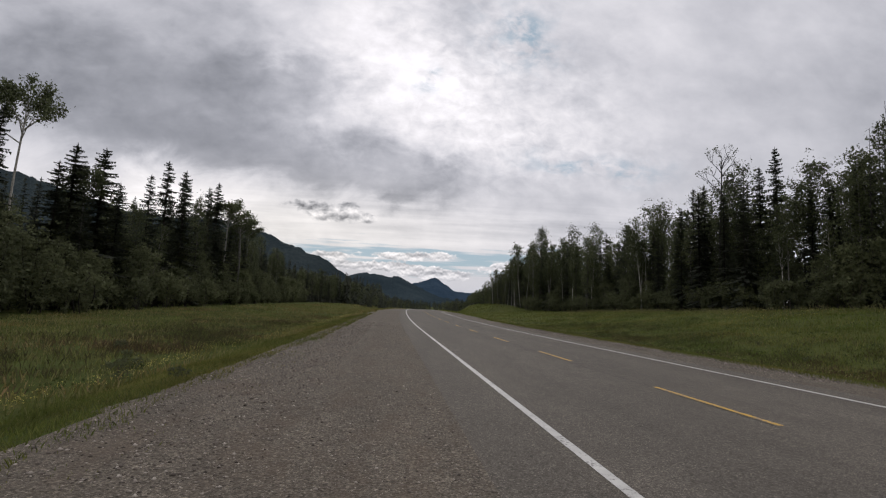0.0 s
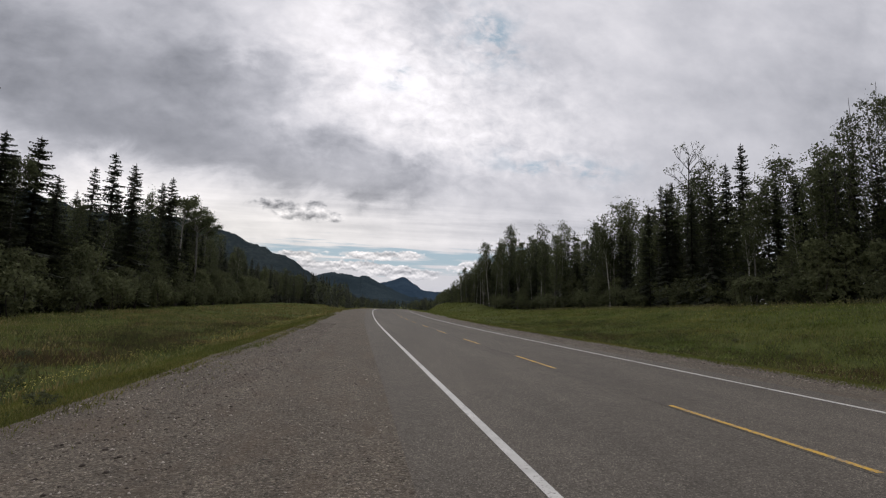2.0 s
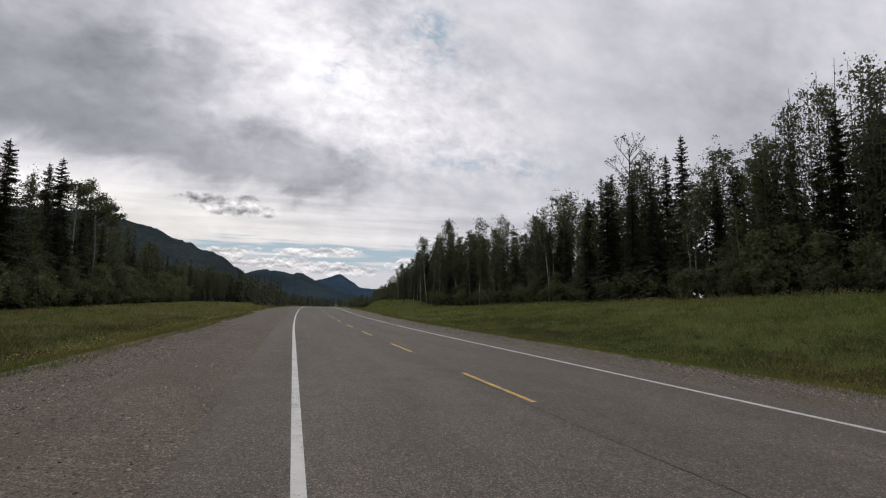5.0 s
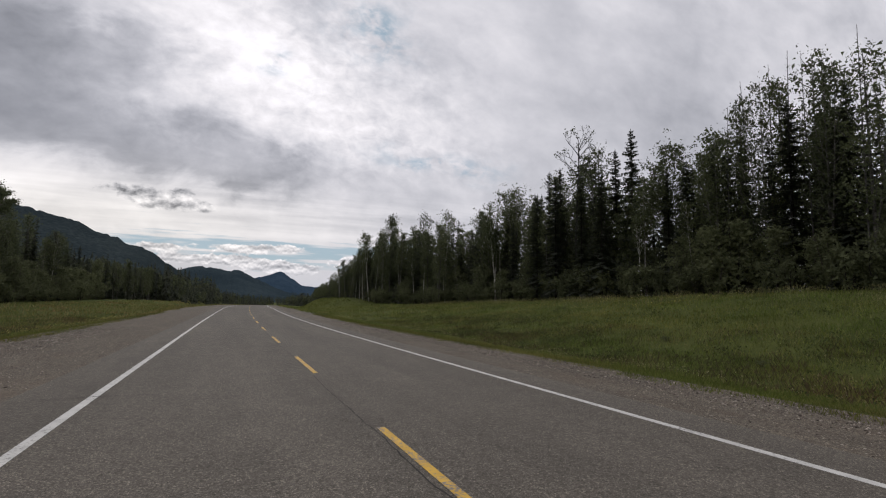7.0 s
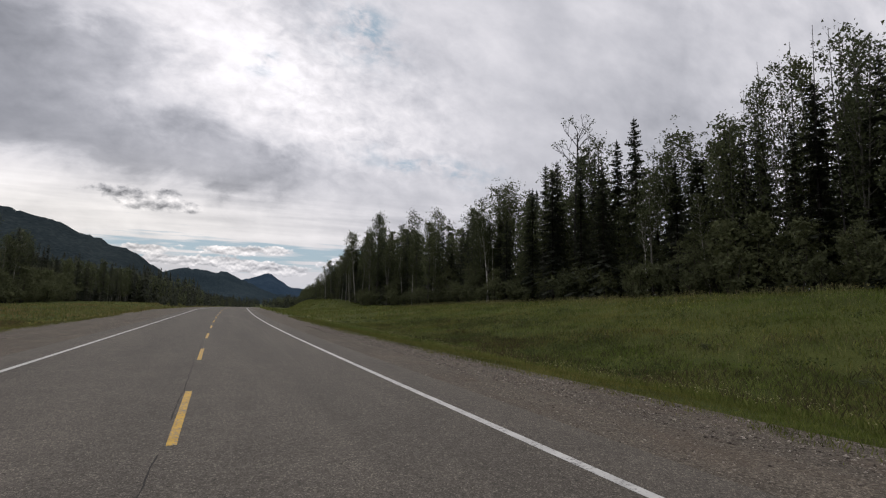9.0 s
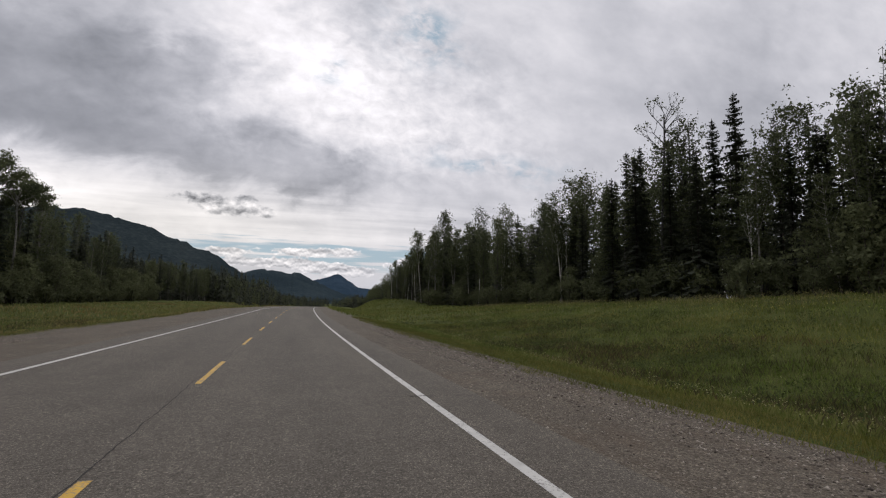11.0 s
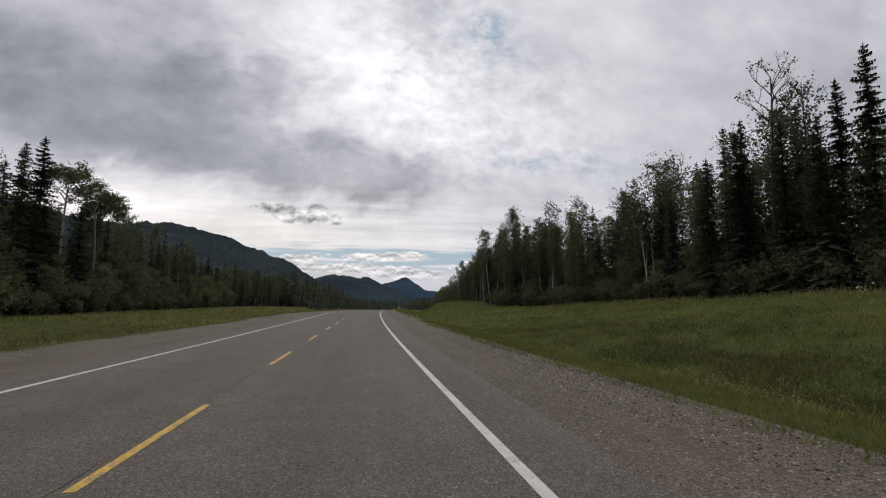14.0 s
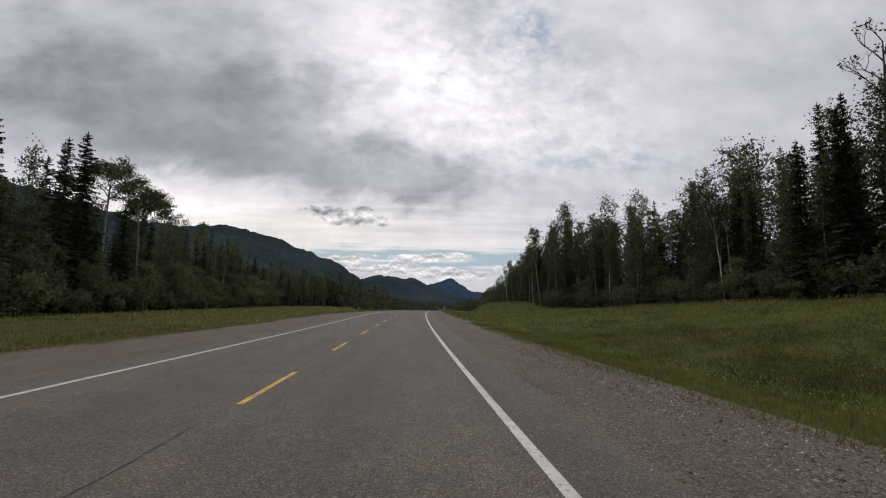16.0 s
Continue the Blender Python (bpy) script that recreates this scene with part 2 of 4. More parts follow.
def make_stone():
    m = Mat("pebble", 0.85)
    c = m.ramp(m.island(), (0.0, (0.045, 0.036, 0.030)), (0.35, (0.13, 0.108, 0.090)), (0.7, (0.22, 0.188, 0.158)), (1.0, (0.46, 0.41, 0.35)))
    return m.done(m.mix(1.0, c, m.ramp(m.noise(30, 3), (0.3, 0.8), (0.7, 1.15)), "MULTIPLY"))


def make_paint(name, colour, worn):
    m = Mat(name, 0.7)
    chips = m.math("ADD", m.noise(22, 6, 0.7), m.math("MULTIPLY", m.noise(2.2, 4), 0.5))
    c = m.mix(m.ramp(chips, (worn, 1.0), (worn + 0.12, 0.0)), colour, (0.19, 0.18, 0.17))
    c = m.mix(1.0, c, m.ramp(m.noise(3, 5), (0.3, 0.8), (0.7, 1.08)), "MULTIPLY")
    return m.done(c)


def make_turf():
    m = Mat("turf", 1.0)
    m.p.inputs["Specular IOR Level"].default_value = 0.05
    c = m.ramp(m.noise(0.16, 6, 0.6), (0.32, (0.060, 0.058, 0.022)), (0.5, (0.082, 0.090, 0.026)), (0.68, (0.118, 0.112, 0.038)))
    c = m.mix(m.ramp(m.noise(1.8, 5, 0.7), (0.42, 0.0), (0.62, 1.0)), c, (0.072, 0.098, 0.026))
    sep = m.t.nodes.new("ShaderNodeSeparateXYZ")
    m.t.links.new(m.pos.outputs["Position"], sep.inputs[0])
    lush = m.math("MULTIPLY", m.math("SUBTRACT", sep.outputs[0], 12.0), 0.08, clamp=True)
    c = m.mix(lush, c, m.ramp(m.noise(0.2, 6, 0.6), (0.35, (0.064, 0.078, 0.022)), (0.65, (0.100, 0.112, 0.032))))
    c = m.mix(1.0, c, m.ramp(m.noise(14, 5, 0.7), (0.3, 0.55), (0.7, 1.3)), "MULTIPLY")
    m.bump(m.noise(9, 6, 0.7), 0.9, 0.12)
    return m.done(c)


def make_blades(name, low, mid, top, dry=True):
    m = Mat(name, 0.75)
    m.p.inputs["Specular IOR Level"].default_value = 0.1
    patch = m.math("ADD", m.math("MULTIPLY", m.noise(0.22, 4), 0.9), m.math("MULTIPLY", m.island(), 0.55))
    c = m.ramp(patch, (0.42, low), (0.7, mid), (0.98, top))
    c = m.mix(1.0, c, m.ramp(m.noise(0.42, 5, 0.65, m.scaled(1.3, 0.7, 1)), (0.34, 0.68), (0.5, 1.0), (0.66, 1.22)), "MULTIPLY")
    straw = (1.26, 1.0, 1.16) if dry else (1.12, 1.08, 1.0)
    c = m.mix(1.0, c, m.ramp(m.noise(0.13, 5, 0.6), (0.36, (0.88, 1.05, 0.88)), (0.5, (1.04, 1.06, 1.06)), (0.64, straw)), "MULTIPLY")
    return m.done(c, 0.3)


def make_leaves(name, a, b, c, thin=0.25):
    m = Mat(name, 0.75)
    m.p.inputs["Specular IOR Level"].default_value = 0.08
    f = m.math("ADD", m.math("MULTIPLY", m.island(), 0.6), m.math("MULTIPLY", m.each(), 0.4))
    return m.done(m.ramp(f, (0.15, a), (0.5, b), (0.9, c)), thin)


def make_bark(name, pale, dark, bands):
    m = Mat(name, 0.85)
    n = m.noise(2.2, 6, 0.65, m.scaled(1.5, 1.5, bands))
    c = m.ramp(n, (0.38, dark), (0.5, pale), (0.75, pale))
    c = m.mix(1.0, c, m.ramp(m.each(), (0, 0.22), (0.5, 0.42), (1, 1.1)), "MULTIPLY")
    m.bump(m.noise(12, 5, 0.7), 0.6, 0.02)
    return m.done(c)


def make_hill(name, a, b, c):
    m = Mat(name, 1.0)
    m.p.inputs["Specular IOR Level"].default_value = 0.0
    f = m.math("ADD", m.math("MULTIPLY", m.noise(0.006, 7, 0.6), 0.7), m.math("MULTIPLY", m.cells(0.11, out="Distance"), 0.3))
    col = m.ramp(f, (0.35, a), (0.5, b), (0.68, c))
    m.bump(m.cells(0.12, m.scaled(1, 1, 0.4), "Distance"), 1.0, 4.0)
    return m.done(col)


def make_plain(name, colour, rough=0.6, spread=0.15):
    m = Mat(name, rough)
    return m.done(m.mix(1.0, colour, m.ramp(m.noise(9, 4), (0.3, 1 - spread), (0.7, 1 + spread)), "MULTIPLY"))


CHIPSEAL, GRAVEL, STONE = make_chipseal(), make_gravel(), make_stone()
WHITE = make_paint("white_road_paint", (0.55, 0.54, 0.51), 0.58)
YELLOW = make_paint("yellow_road_paint", (0.60, 0.365, 0.05), 0.64)
TAR = make_plain("crack_sealer", (0.035, 0.032, 0.030), 0.95)
TURF = make_turf()
MEADOW = make_blades("lush_meadow_blades", (0.094, 0.112, 0.027), (0.143, 0.161, 0.042), (0.216, 0.210, 0.076), False)
GRASS = make_blades("grass_blades", (0.108, 0.116, 0.036), (0.166, 0.168, 0.051), (0.252, 0.218, 0.098))
VERGE = make_blades("verge_blades", (0.090, 0.099, 0.025), (0.134, 0.140, 0.036), (0.204, 0.184, 0.066), False)
FORB = make_leaves("forb_leaves", (0.056, 0.072, 0.026), (0.078, 0.098, 0.034), (0.110, 0.132, 0.046))
NEEDLES = make_leaves("spruce_needles", (0.046, 0.050, 0.039), (0.062, 0.068, 0.050), (0.084, 0.092, 0.060), 0.18)
ASPEN = make_leaves("aspen_leaves", (0.068, 0.078, 0.043), (0.094, 0.108, 0.056), (0.134, 0.148, 0.072), 0.36)
WILLOW = make_leaves("willow_leaves", (0.086, 0.095, 0.054), (0.120, 0.132, 0.070), (0.166, 0.178, 0.090), 0.40)
BARK_PALE = make_bark("aspen_bark", (0.27, 0.255, 0.22), (0.10, 0.09, 0.08), 5.0)
BARK_OLD = make_bark("old_aspen_bark", (0.36, 0.34, 0.30), (0.12, 0.11, 0.10), 5.0)
BARK_WHITE = make_bark("birch_bark", (0.62, 0.59, 0.53), (0.16, 0.14, 0.12), 5.0)
BARK_DARK = make_bark("spruce_bark", (0.085, 0.072, 0.06), (0.045, 0.038, 0.032), 1.0)
BARK_GREY = make_bark("dead_wood", (0.15, 0.14, 0.13), (0.08, 0.075, 0.07), 0.6)
# forest colours with distance haze mixed in, bluer the farther off
RIDGE = make_hill("haze_tinted_forest", (0.022, 0.031, 0.035), (0.032, 0.043, 0.047), (0.047, 0.060, 0.062))
SPUR = make_hill("haze_tinted_spur", (0.024, 0.036, 0.044), (0.033, 0.048, 0.057), (0.048, 0.065, 0.072))
RANGE = make_hill("haze_tinted_range", (0.026, 0.046, 0.070), (0.035, 0.058, 0.086), (0.048, 0.074, 0.104))
WEED = make_blades("dry_weed_stems", (0.054, 0.049, 0.025), (0.080, 0.071, 0.035), (0.122, 0.105, 0.053))
SEED = make_blades("seeding_grass", (0.120, 0.116, 0.050), (0.175, 0.165, 0.072), (0.260, 0.230, 0.120), False)
PETAL_Y = make_plain("yellow_petals", (0.56, 0.48, 0.14))
PETAL_W = make_plain("white_petals", (0.46, 0.43, 0.22))


# ---------- helpers ----------
def smooth(a, b, v):
    k = np.clip((np.asarray(v, float) - a) / (b - a), 0, 1)
    return k * k * (3 - 2 * k)


def road_x(y):
    return 2.38e-4 * np.maximum(0, np.asarray(y, float) - 23.75) ** 2


def road_z(y):
    y = np.asarray(y, float)
    rise = 9.6e-5 * np.clip(y - 17.5, 0, 77.6) ** 2
    return rise - 4.0e-5 * np.clip(y - 150, 0, 200) ** 2


def wave(x, y, s):
    return np.sin(x * s + 1.3 * np.sin(y * s * 0.7)) * np.cos(y * s * 1.13 + np.sin(x * s * 0.6 + 1.0))


def land(x, y):
    """The height of the ground."""
    x, y = np.asarray(x, float), np.asarray(y, float)
    d, zr = x - road_x(y), road_z(y)
    far = smooth(160, 420, y)
    zf = np.clip(3.95 - 0.0150 * y, 2.2, 3.85) + 2.3 * smooth(166, 212, y)
    bank = np.interp(y, (150, 230, 300, 370), (33, 21, 15, 11))
    zl = np.interp(y, (32, 70, 120, 200), (-0.9, -0.15, 0.4, 1.2))
    right = zr - 0.10 - 0.95 * smooth(7.2, 15.0, d)
    k = np.clip((d - 15.0) / bank, 0, 2.8 * 33 / bank)
    right = right + (zf - zr + 1.05) * (0.55 * smooth(0, 1, k) + 0.45 * np.minimum(k, 2.8)) * (d > 15.0)
    left = zr - 0.10 - 0.90 * smooth(9.0, 14.6, -d)
    left = left + (zl - zr + 1.0) * smooth(20, 37, -d) + 0.03 * np.maximum(0, -d - 37) * (1 - far)
    z = np.where(d > 0, right, left)
    off = np.abs(d)
    z = z + (0.07 * wave(x, y, 0.9) + 0.12 * wave(x + 9, y, 0.23)) * smooth(9, 14, off)
    return z - 0.06 * (off < 6)


def edge_east(y):
    """Where the forest begins east of the road."""
    return float(np.interp(y, (0, 120, 165, 230, 300, 400, 650), (49.0, 49.0, 45.0, 44.5, 47.0, 57.0, 112.0)))


def at(x, y):
    return float(land(x, y))


def mesh_from(name, verts, faces, material, flat=True):
    me = bpy.data.meshes.new(name)
    if isinstance(faces, np.ndarray):
        verts = np.asarray(verts, np.float32)
        n, k = faces.shape
        me.vertices.add(len(verts))
        me.vertices.foreach_set("co", verts.ravel())
        me.loops.add(n * k)
        me.loops.foreach_set("vertex_index", faces.astype(np.int32).ravel())
        me.polygons.add(n)
        me.polygons.foreach_set("loop_start", np.arange(0, n * k, k, dtype=np.int32))
        me.update(calc_edges=True)
    else:
        me.from_pydata([tuple(map(float, v)) for v in verts], [], faces)
        me.update()
    if not flat:
        me.polygons.foreach_set("use_smooth", [True] * len(me.polygons))
    me.materials.append(material)
    return me


def grid(name, xs, ys, height, material):
    gx, gy = np.meshgrid(xs, ys)
    v = np.stack([gx, gy, height(gx, gy)], -1).reshape(-1, 3)
    nx = len(xs)
    i = (np.arange(len(ys) - 1)[:, None] * nx + np.arange(nx - 1)[None]).ravel()
    return mesh_from(name, v, np.stack([i, i + 1, i + nx + 1, i + nx], 1), material, False)


def child(name, me, parent, label=""):
    ob = new(name, me)
    ob.parent = parent
    return tagged(ob, label)


rng = np.random.default_rng(7)


class Tubes:
    """Tapered round limbs gathered in one mesh."""

    def __init__(self):
        self.v, self.f = [], []

    def add(self, pts, radii, sides=6):
        base = len(self.v)
        pts = [Vector(p) for p in pts]
        for i, p in enumerate(pts):
            way = (pts[min(i + 1, len(pts) - 1)] - pts[max(i - 1, 0)]).normalized()
            a = way.orthogonal().normalized()
            b = way.cross(a)
            for k in range(sides):
                g = 2 * math.pi * k / sides
                self.v.append(p + (a * math.cos(g) + b * math.sin(g)) * radii[i])
        for i in range(len(pts) - 1):
            for k in range(sides):
                j = (k + 1) % sides
                self.f.append((base + i * sides + k, base + i * sides + j, base + (i + 1) * sides + j, base + (i + 1) * sides + k))
        if sides > 4:
            self.f.append(tuple(base + (len(pts) - 1) * sides + k for k in range(sides)))

    def mesh(self, name, material):
        return mesh_from(name, self.v, self.f, material, False)


def leaf_quads(centres, size, spread=0.35, sides=4):
    """Small pointed leaves, one at each centre, turned at random."""
    n = len(centres)
    a = rng.normal(size=(n, 3))
    a /= np.linalg.norm(a, axis=1)[:, None]
    b = np.cross(a, rng.normal(size=(n, 3)))
    b /= np.linalg.norm(b, axis=1)[:, None] + 1e-9
    s = size * (1 + spread * rng.normal(size=(n, 1)).clip(-1.5, 1.5))
    if sides == 3:
        v = np.stack([centres - a * s * 0.5 + b * s * 0.3, centres + a * s * 0.6, centres - a * s * 0.4 - b * s * 0.45], 1).reshape(-1, 3)
        return v, np.arange(3 * n).reshape(-1, 3)
    v = np.stack([centres - a * s * 0.55, centres + b * s * 0.42, centres + a * s * 0.55, centres - b * s * 0.42], 1).reshape(-1, 3)
    return v, np.arange(4 * n).reshape(-1, 4)


# ---------- the ground ----------
def steps(*runs):
    out = [np.arange(a, b, s) for a, b, s in runs]
    return np.concatenate(out + [[runs[-1][1]]])


ground_xs = steps((-4000, -400, 300), (-400, -70, 15), (-70, 70, 1.0), (70, 400, 15), (400, 4000, 300))
ground_ys = steps((-600, -40, 20), (-40, 180, 1.6), (180, 600, 8), (600, 4700, 200))
ground = tagged(new("ground", grid("ground", ground_xs, ground_ys, land, TURF)), "rough green grass verge and meadow with a shallow ditch", "ground", kind="structure")

# ---------- the road ----------
ROAD_YS = steps((-70, 60, 2.0), (60, 330, 3.0))


def strip(name, material, offsets, drop, ys=ROAD_YS, ragged=0.0):
    """A band along the road; offsets from the centre line, drops below the crown."""
    v = []
    for y in ys:
        wob = [ragged * (math.sin(y * 1.7) + math.sin(y * 0.61 + 2) + math.sin(y * 4.3)) * (i == 0) for i in range(len(offsets))]
        for o, dr, w in zip(offsets, drop, wob):
            x = float(road_x(y)) + o + w * (1 if o > 0 else -1)
            v.append((x, y, float(road_z(y)) - dr))
    n = len(offsets)
    order = (0, 1, 2, 3) if offsets[-1] > offsets[0] else (3, 2, 1, 0)
    f = []
    for i in range(len(ys) - 1):
        for k in range(n - 1):
            q = (i * n + k, i * n + k + 1, (i + 1) * n + k + 1, (i + 1) * n + k)
            f.append(tuple(q[j] for j in order))
    return new(name, mesh_from(name, v, f, material, False))


road = tagged(strip("road", CHIPSEAL, (-5.1, -4.9, -3.75, 0, 3.75, 4.8, 5.0), (0.09, 0.03, 0.008, 0.0, 0.008, 0.03, 0.09)),
              "worn grey chipseal two-lane highway", "road", kind="structure")
GRAVEL_YS = steps((-70, 60, 0.5), (60, 330, 3.0))
tagged(strip("shoulder_west", GRAVEL, (-10.3, -9.8, -7.4, -5.8, -4.7), (0.30, 0.10, 0.06, 0.042, 0.035), GRAVEL_YS, 0.10),
       "wide brown-grey gravel shoulder of the highway", "road shoulder", kind="structure")
tagged(strip("shoulder_east", GRAVEL, (8.5, 7.9, 6.2, 4.6), (0.30, 0.09, 0.06, 0.035), GRAVEL_YS, 0.10),
       "brown-grey gravel shoulder of the highway", "road shoulder", kind="structure")


def marking(name, offset, y0, y1, width, material, lift=0.004, step=2.0):
    ys = np.linspace(y0, y1, max(2, int((y1 - y0) / step) + 1))
    v, f = [], []
    for i, y in enumerate(ys):
        x, z = float(road_x(y)) + offset, float(road_z(y)) - 0.008 * abs(offset) / 3.75 + lift
        v += [(x - width / 2, y, z), (x + width / 2, y, z)]
        if i:
            f.append((2 * i - 2, 2 * i - 1, 2 * i + 1, 2 * i))
    return new(name, mesh_from(name, v, f, material))


for side in (-3.75, 3.75):
    tagged(marking("edge_line", side, -70, 330, 0.13, WHITE), "worn white painted edge line on the highway", "road marking", "edge lines", "structure")
for k in range(-4, 20):
    tagged(marking("centre_dash", 0.0, 9 * k - 3.8, 9 * k - 0.12, 0.105, YELLOW, 0.005, 1.5), "worn yellow painted dash of the centre line", "road marking", "centre line dashes", "structure")


def crack(points, width):
    """A sealed crack that wanders over the asphalt."""
    v, f = [], []
    for i, (o, y) in enumerate(points):
        x, z = float(road_x(y)) + o, float(road_z(y)) - 0.008 * abs(o) / 3.75 + 0.003
        w = width * (0.5 + 0.7 * abs(math.sin(i * 2.3)))
        v += [(x - w, y, z), (x + w, y, z)]
        if i:
            f.append((2 * i - 2, 2 * i - 1, 2 * i + 1, 2 * i))
    return new("road_crack", mesh_from("road_crack", v, f, TAR))


for y0, y1 in ((-4, 5.5), (6.2, 14.0), (15.5, 24), (27.2, 31), (33, 38), (41, 52)):
    wander = np.cumsum(np.random.default_rng(int(y1)).normal(size=400)) * 0.016
    pts = [(-0.10 + 0.03 * math.sin(y * 0.4) + float(wander[i] - wander[0]) * 0.5, y) for i, y in enumerate(np.arange(y0, y1, 0.16))]
    tagged(crack(pts, 0.008), "dark sealed crack along the centre line", "road crack", "road cracks", "structure")

for side, y in ((3.75, 1.96), (-3.75, 37.3), (3.75, 21.4), (-3.75, 12.2)):
    pts = [(side - 0.9 + 0.05 * i, y + 0.02 * math.sin(i * 2.1) + 0.012 * math.sin(i * 5.3)) for i in range(37)]
    v, f = [], []
    for i, (o, yy) in enumerate(pts):
        x, z = float(road_x(yy)) + o, float(road_z(yy)) - 0.008 * abs(o) / 3.75 + 0.0065 - max(0, abs(o) - 3.75) * 0.02
        w = 0.008 + 0.016 * abs(math.sin(i * 1.7)) * (abs(i - 18) < 5)
        v += [(x, yy - w, z), (x, yy + w, z)]
        if i:
            f.append((2 * i - 2, 2 * i, 2 * i + 1, 2 * i - 1))
    tagged(new("road_crack", mesh_from("road_crack", v, f, TAR)), "dark crack across the painted edge line", "road crack", "road cracks", "structure")

# ---------- trees ----------
def spruce(height, spread, seed, ragged=0.25, levels=46, dead_top=0.0):
    r = random.Random(seed)
    trunk, v, f = Tubes(), [], []
    lean = (r.uniform(-0.3, 0.3), r.uniform(-0.3, 0.3))
    spine = lambda z: Vector((lean[0] * (z / height) ** 2, lean[1] * (z / height) ** 2, z))
    zs = [height * k / 7 for k in range(8)]
    trunk.add([spine(z) for z in zs], [0.19 * height / 22 * (1 - 0.96 * z / height) + 0.012 for z in zs], 7)
    top = height * (1 - dead_top)
    for i in range(levels):
        k = i / (levels - 1)
        z = height * (0.05 + 0.935 * k ** 0.92)
        if z > top:
            for _ in range(2):
                g = r.uniform(0, 6.28)
                b = spine(z)
                trunk.add([b, b + Vector((math.cos(g), math.sin(g), 0.5)) * r.uniform(0.2, 0.6)], [0.02, 0.006], 3)
            continue
        reach = spread * (1.02 - k) ** 0.70 * (0.84 + 0.16 * math.sin(i * 0.83 + seed) * math.sin(i * 0.31 + 2 * seed)) + 0.24
        n = 7
        for j in range(n):
            if r.random() < ragged * 0.3:
                continue
            g = 2 * math.pi * (j + r.random()) / n
            length = reach * r.uniform(1 - ragged * 2.0, 1.16)
            base = spine(min(height * 0.985, z + r.uniform(-0.75, 0.75) * (1 - 0.35 * k)))
            out, side = Vector((math.cos(g), math.sin(g), 0)), Vector((-math.sin(g), math.cos(g), 0))
            droop = (0.15 + 0.42 * (1 - k)) * length
            pts = []
            segs = 6 if length > 2.4 else 5 if length > 1.4 else 4 if length > 0.7 else 3
            for s in range(segs + 1):
                q = s / segs
                pts.append(base + out * length * q + Vector((0, 0, -droop * q * q + 0.22 * length * q ** 3 + 0.10 * length * q * (k > 0.8))))
            for s in range(segs):
                a, b = pts[s], pts[s + 1]
                w = min(0.62, (0.38 + 0.14 * (k > 0.55)) * length * (1 - s / segs) ** 0.6 + 0.05) * r.uniform(0.7, 1.2)
                for sign in (-1, 1):
                    tip = a + out * length * 0.18 + side * sign * w + Vector((0, 0, -r.uniform(0.05, 0.28) * w - 0.04))
                    m = len(v)
                    v += [a, b, tip]
                    f.append((m, m + 1, m + 2))
                drop = (a + b) / 2 + Vector((r.uniform(-0.1, 0.1), r.uniform(-0.1, 0.1), -r.uniform(0.15, 0.42) * (0.4 + 0.6 * min(1, length))))
                m = len(v)
                v += [a, b, drop]
                f.append((m, m + 1, m + 2))
    m = len(v)
    tip = spine(height)
    if not dead_top:
        for g in (0, 2.1, 4.2):
            m = len(v)
            v += [tip + Vector((0, 0, 0.25)), tip + Vector((math.cos(g) * 0.14, math.sin(g) * 0.14, -0.6)), tip + Vector((math.cos(g + 1) * 0.14, math.sin(g + 1) * 0.14, -0.7))]
            f.append((m, m + 1, m + 2))
    return trunk.mesh("spruce_trunk", BARK_GREY if dead_top > 0.5 else BARK_DARK), mesh_from("spruce_crown", np.array([tuple(p) for p in v]), np.array(f), NEEDLES)


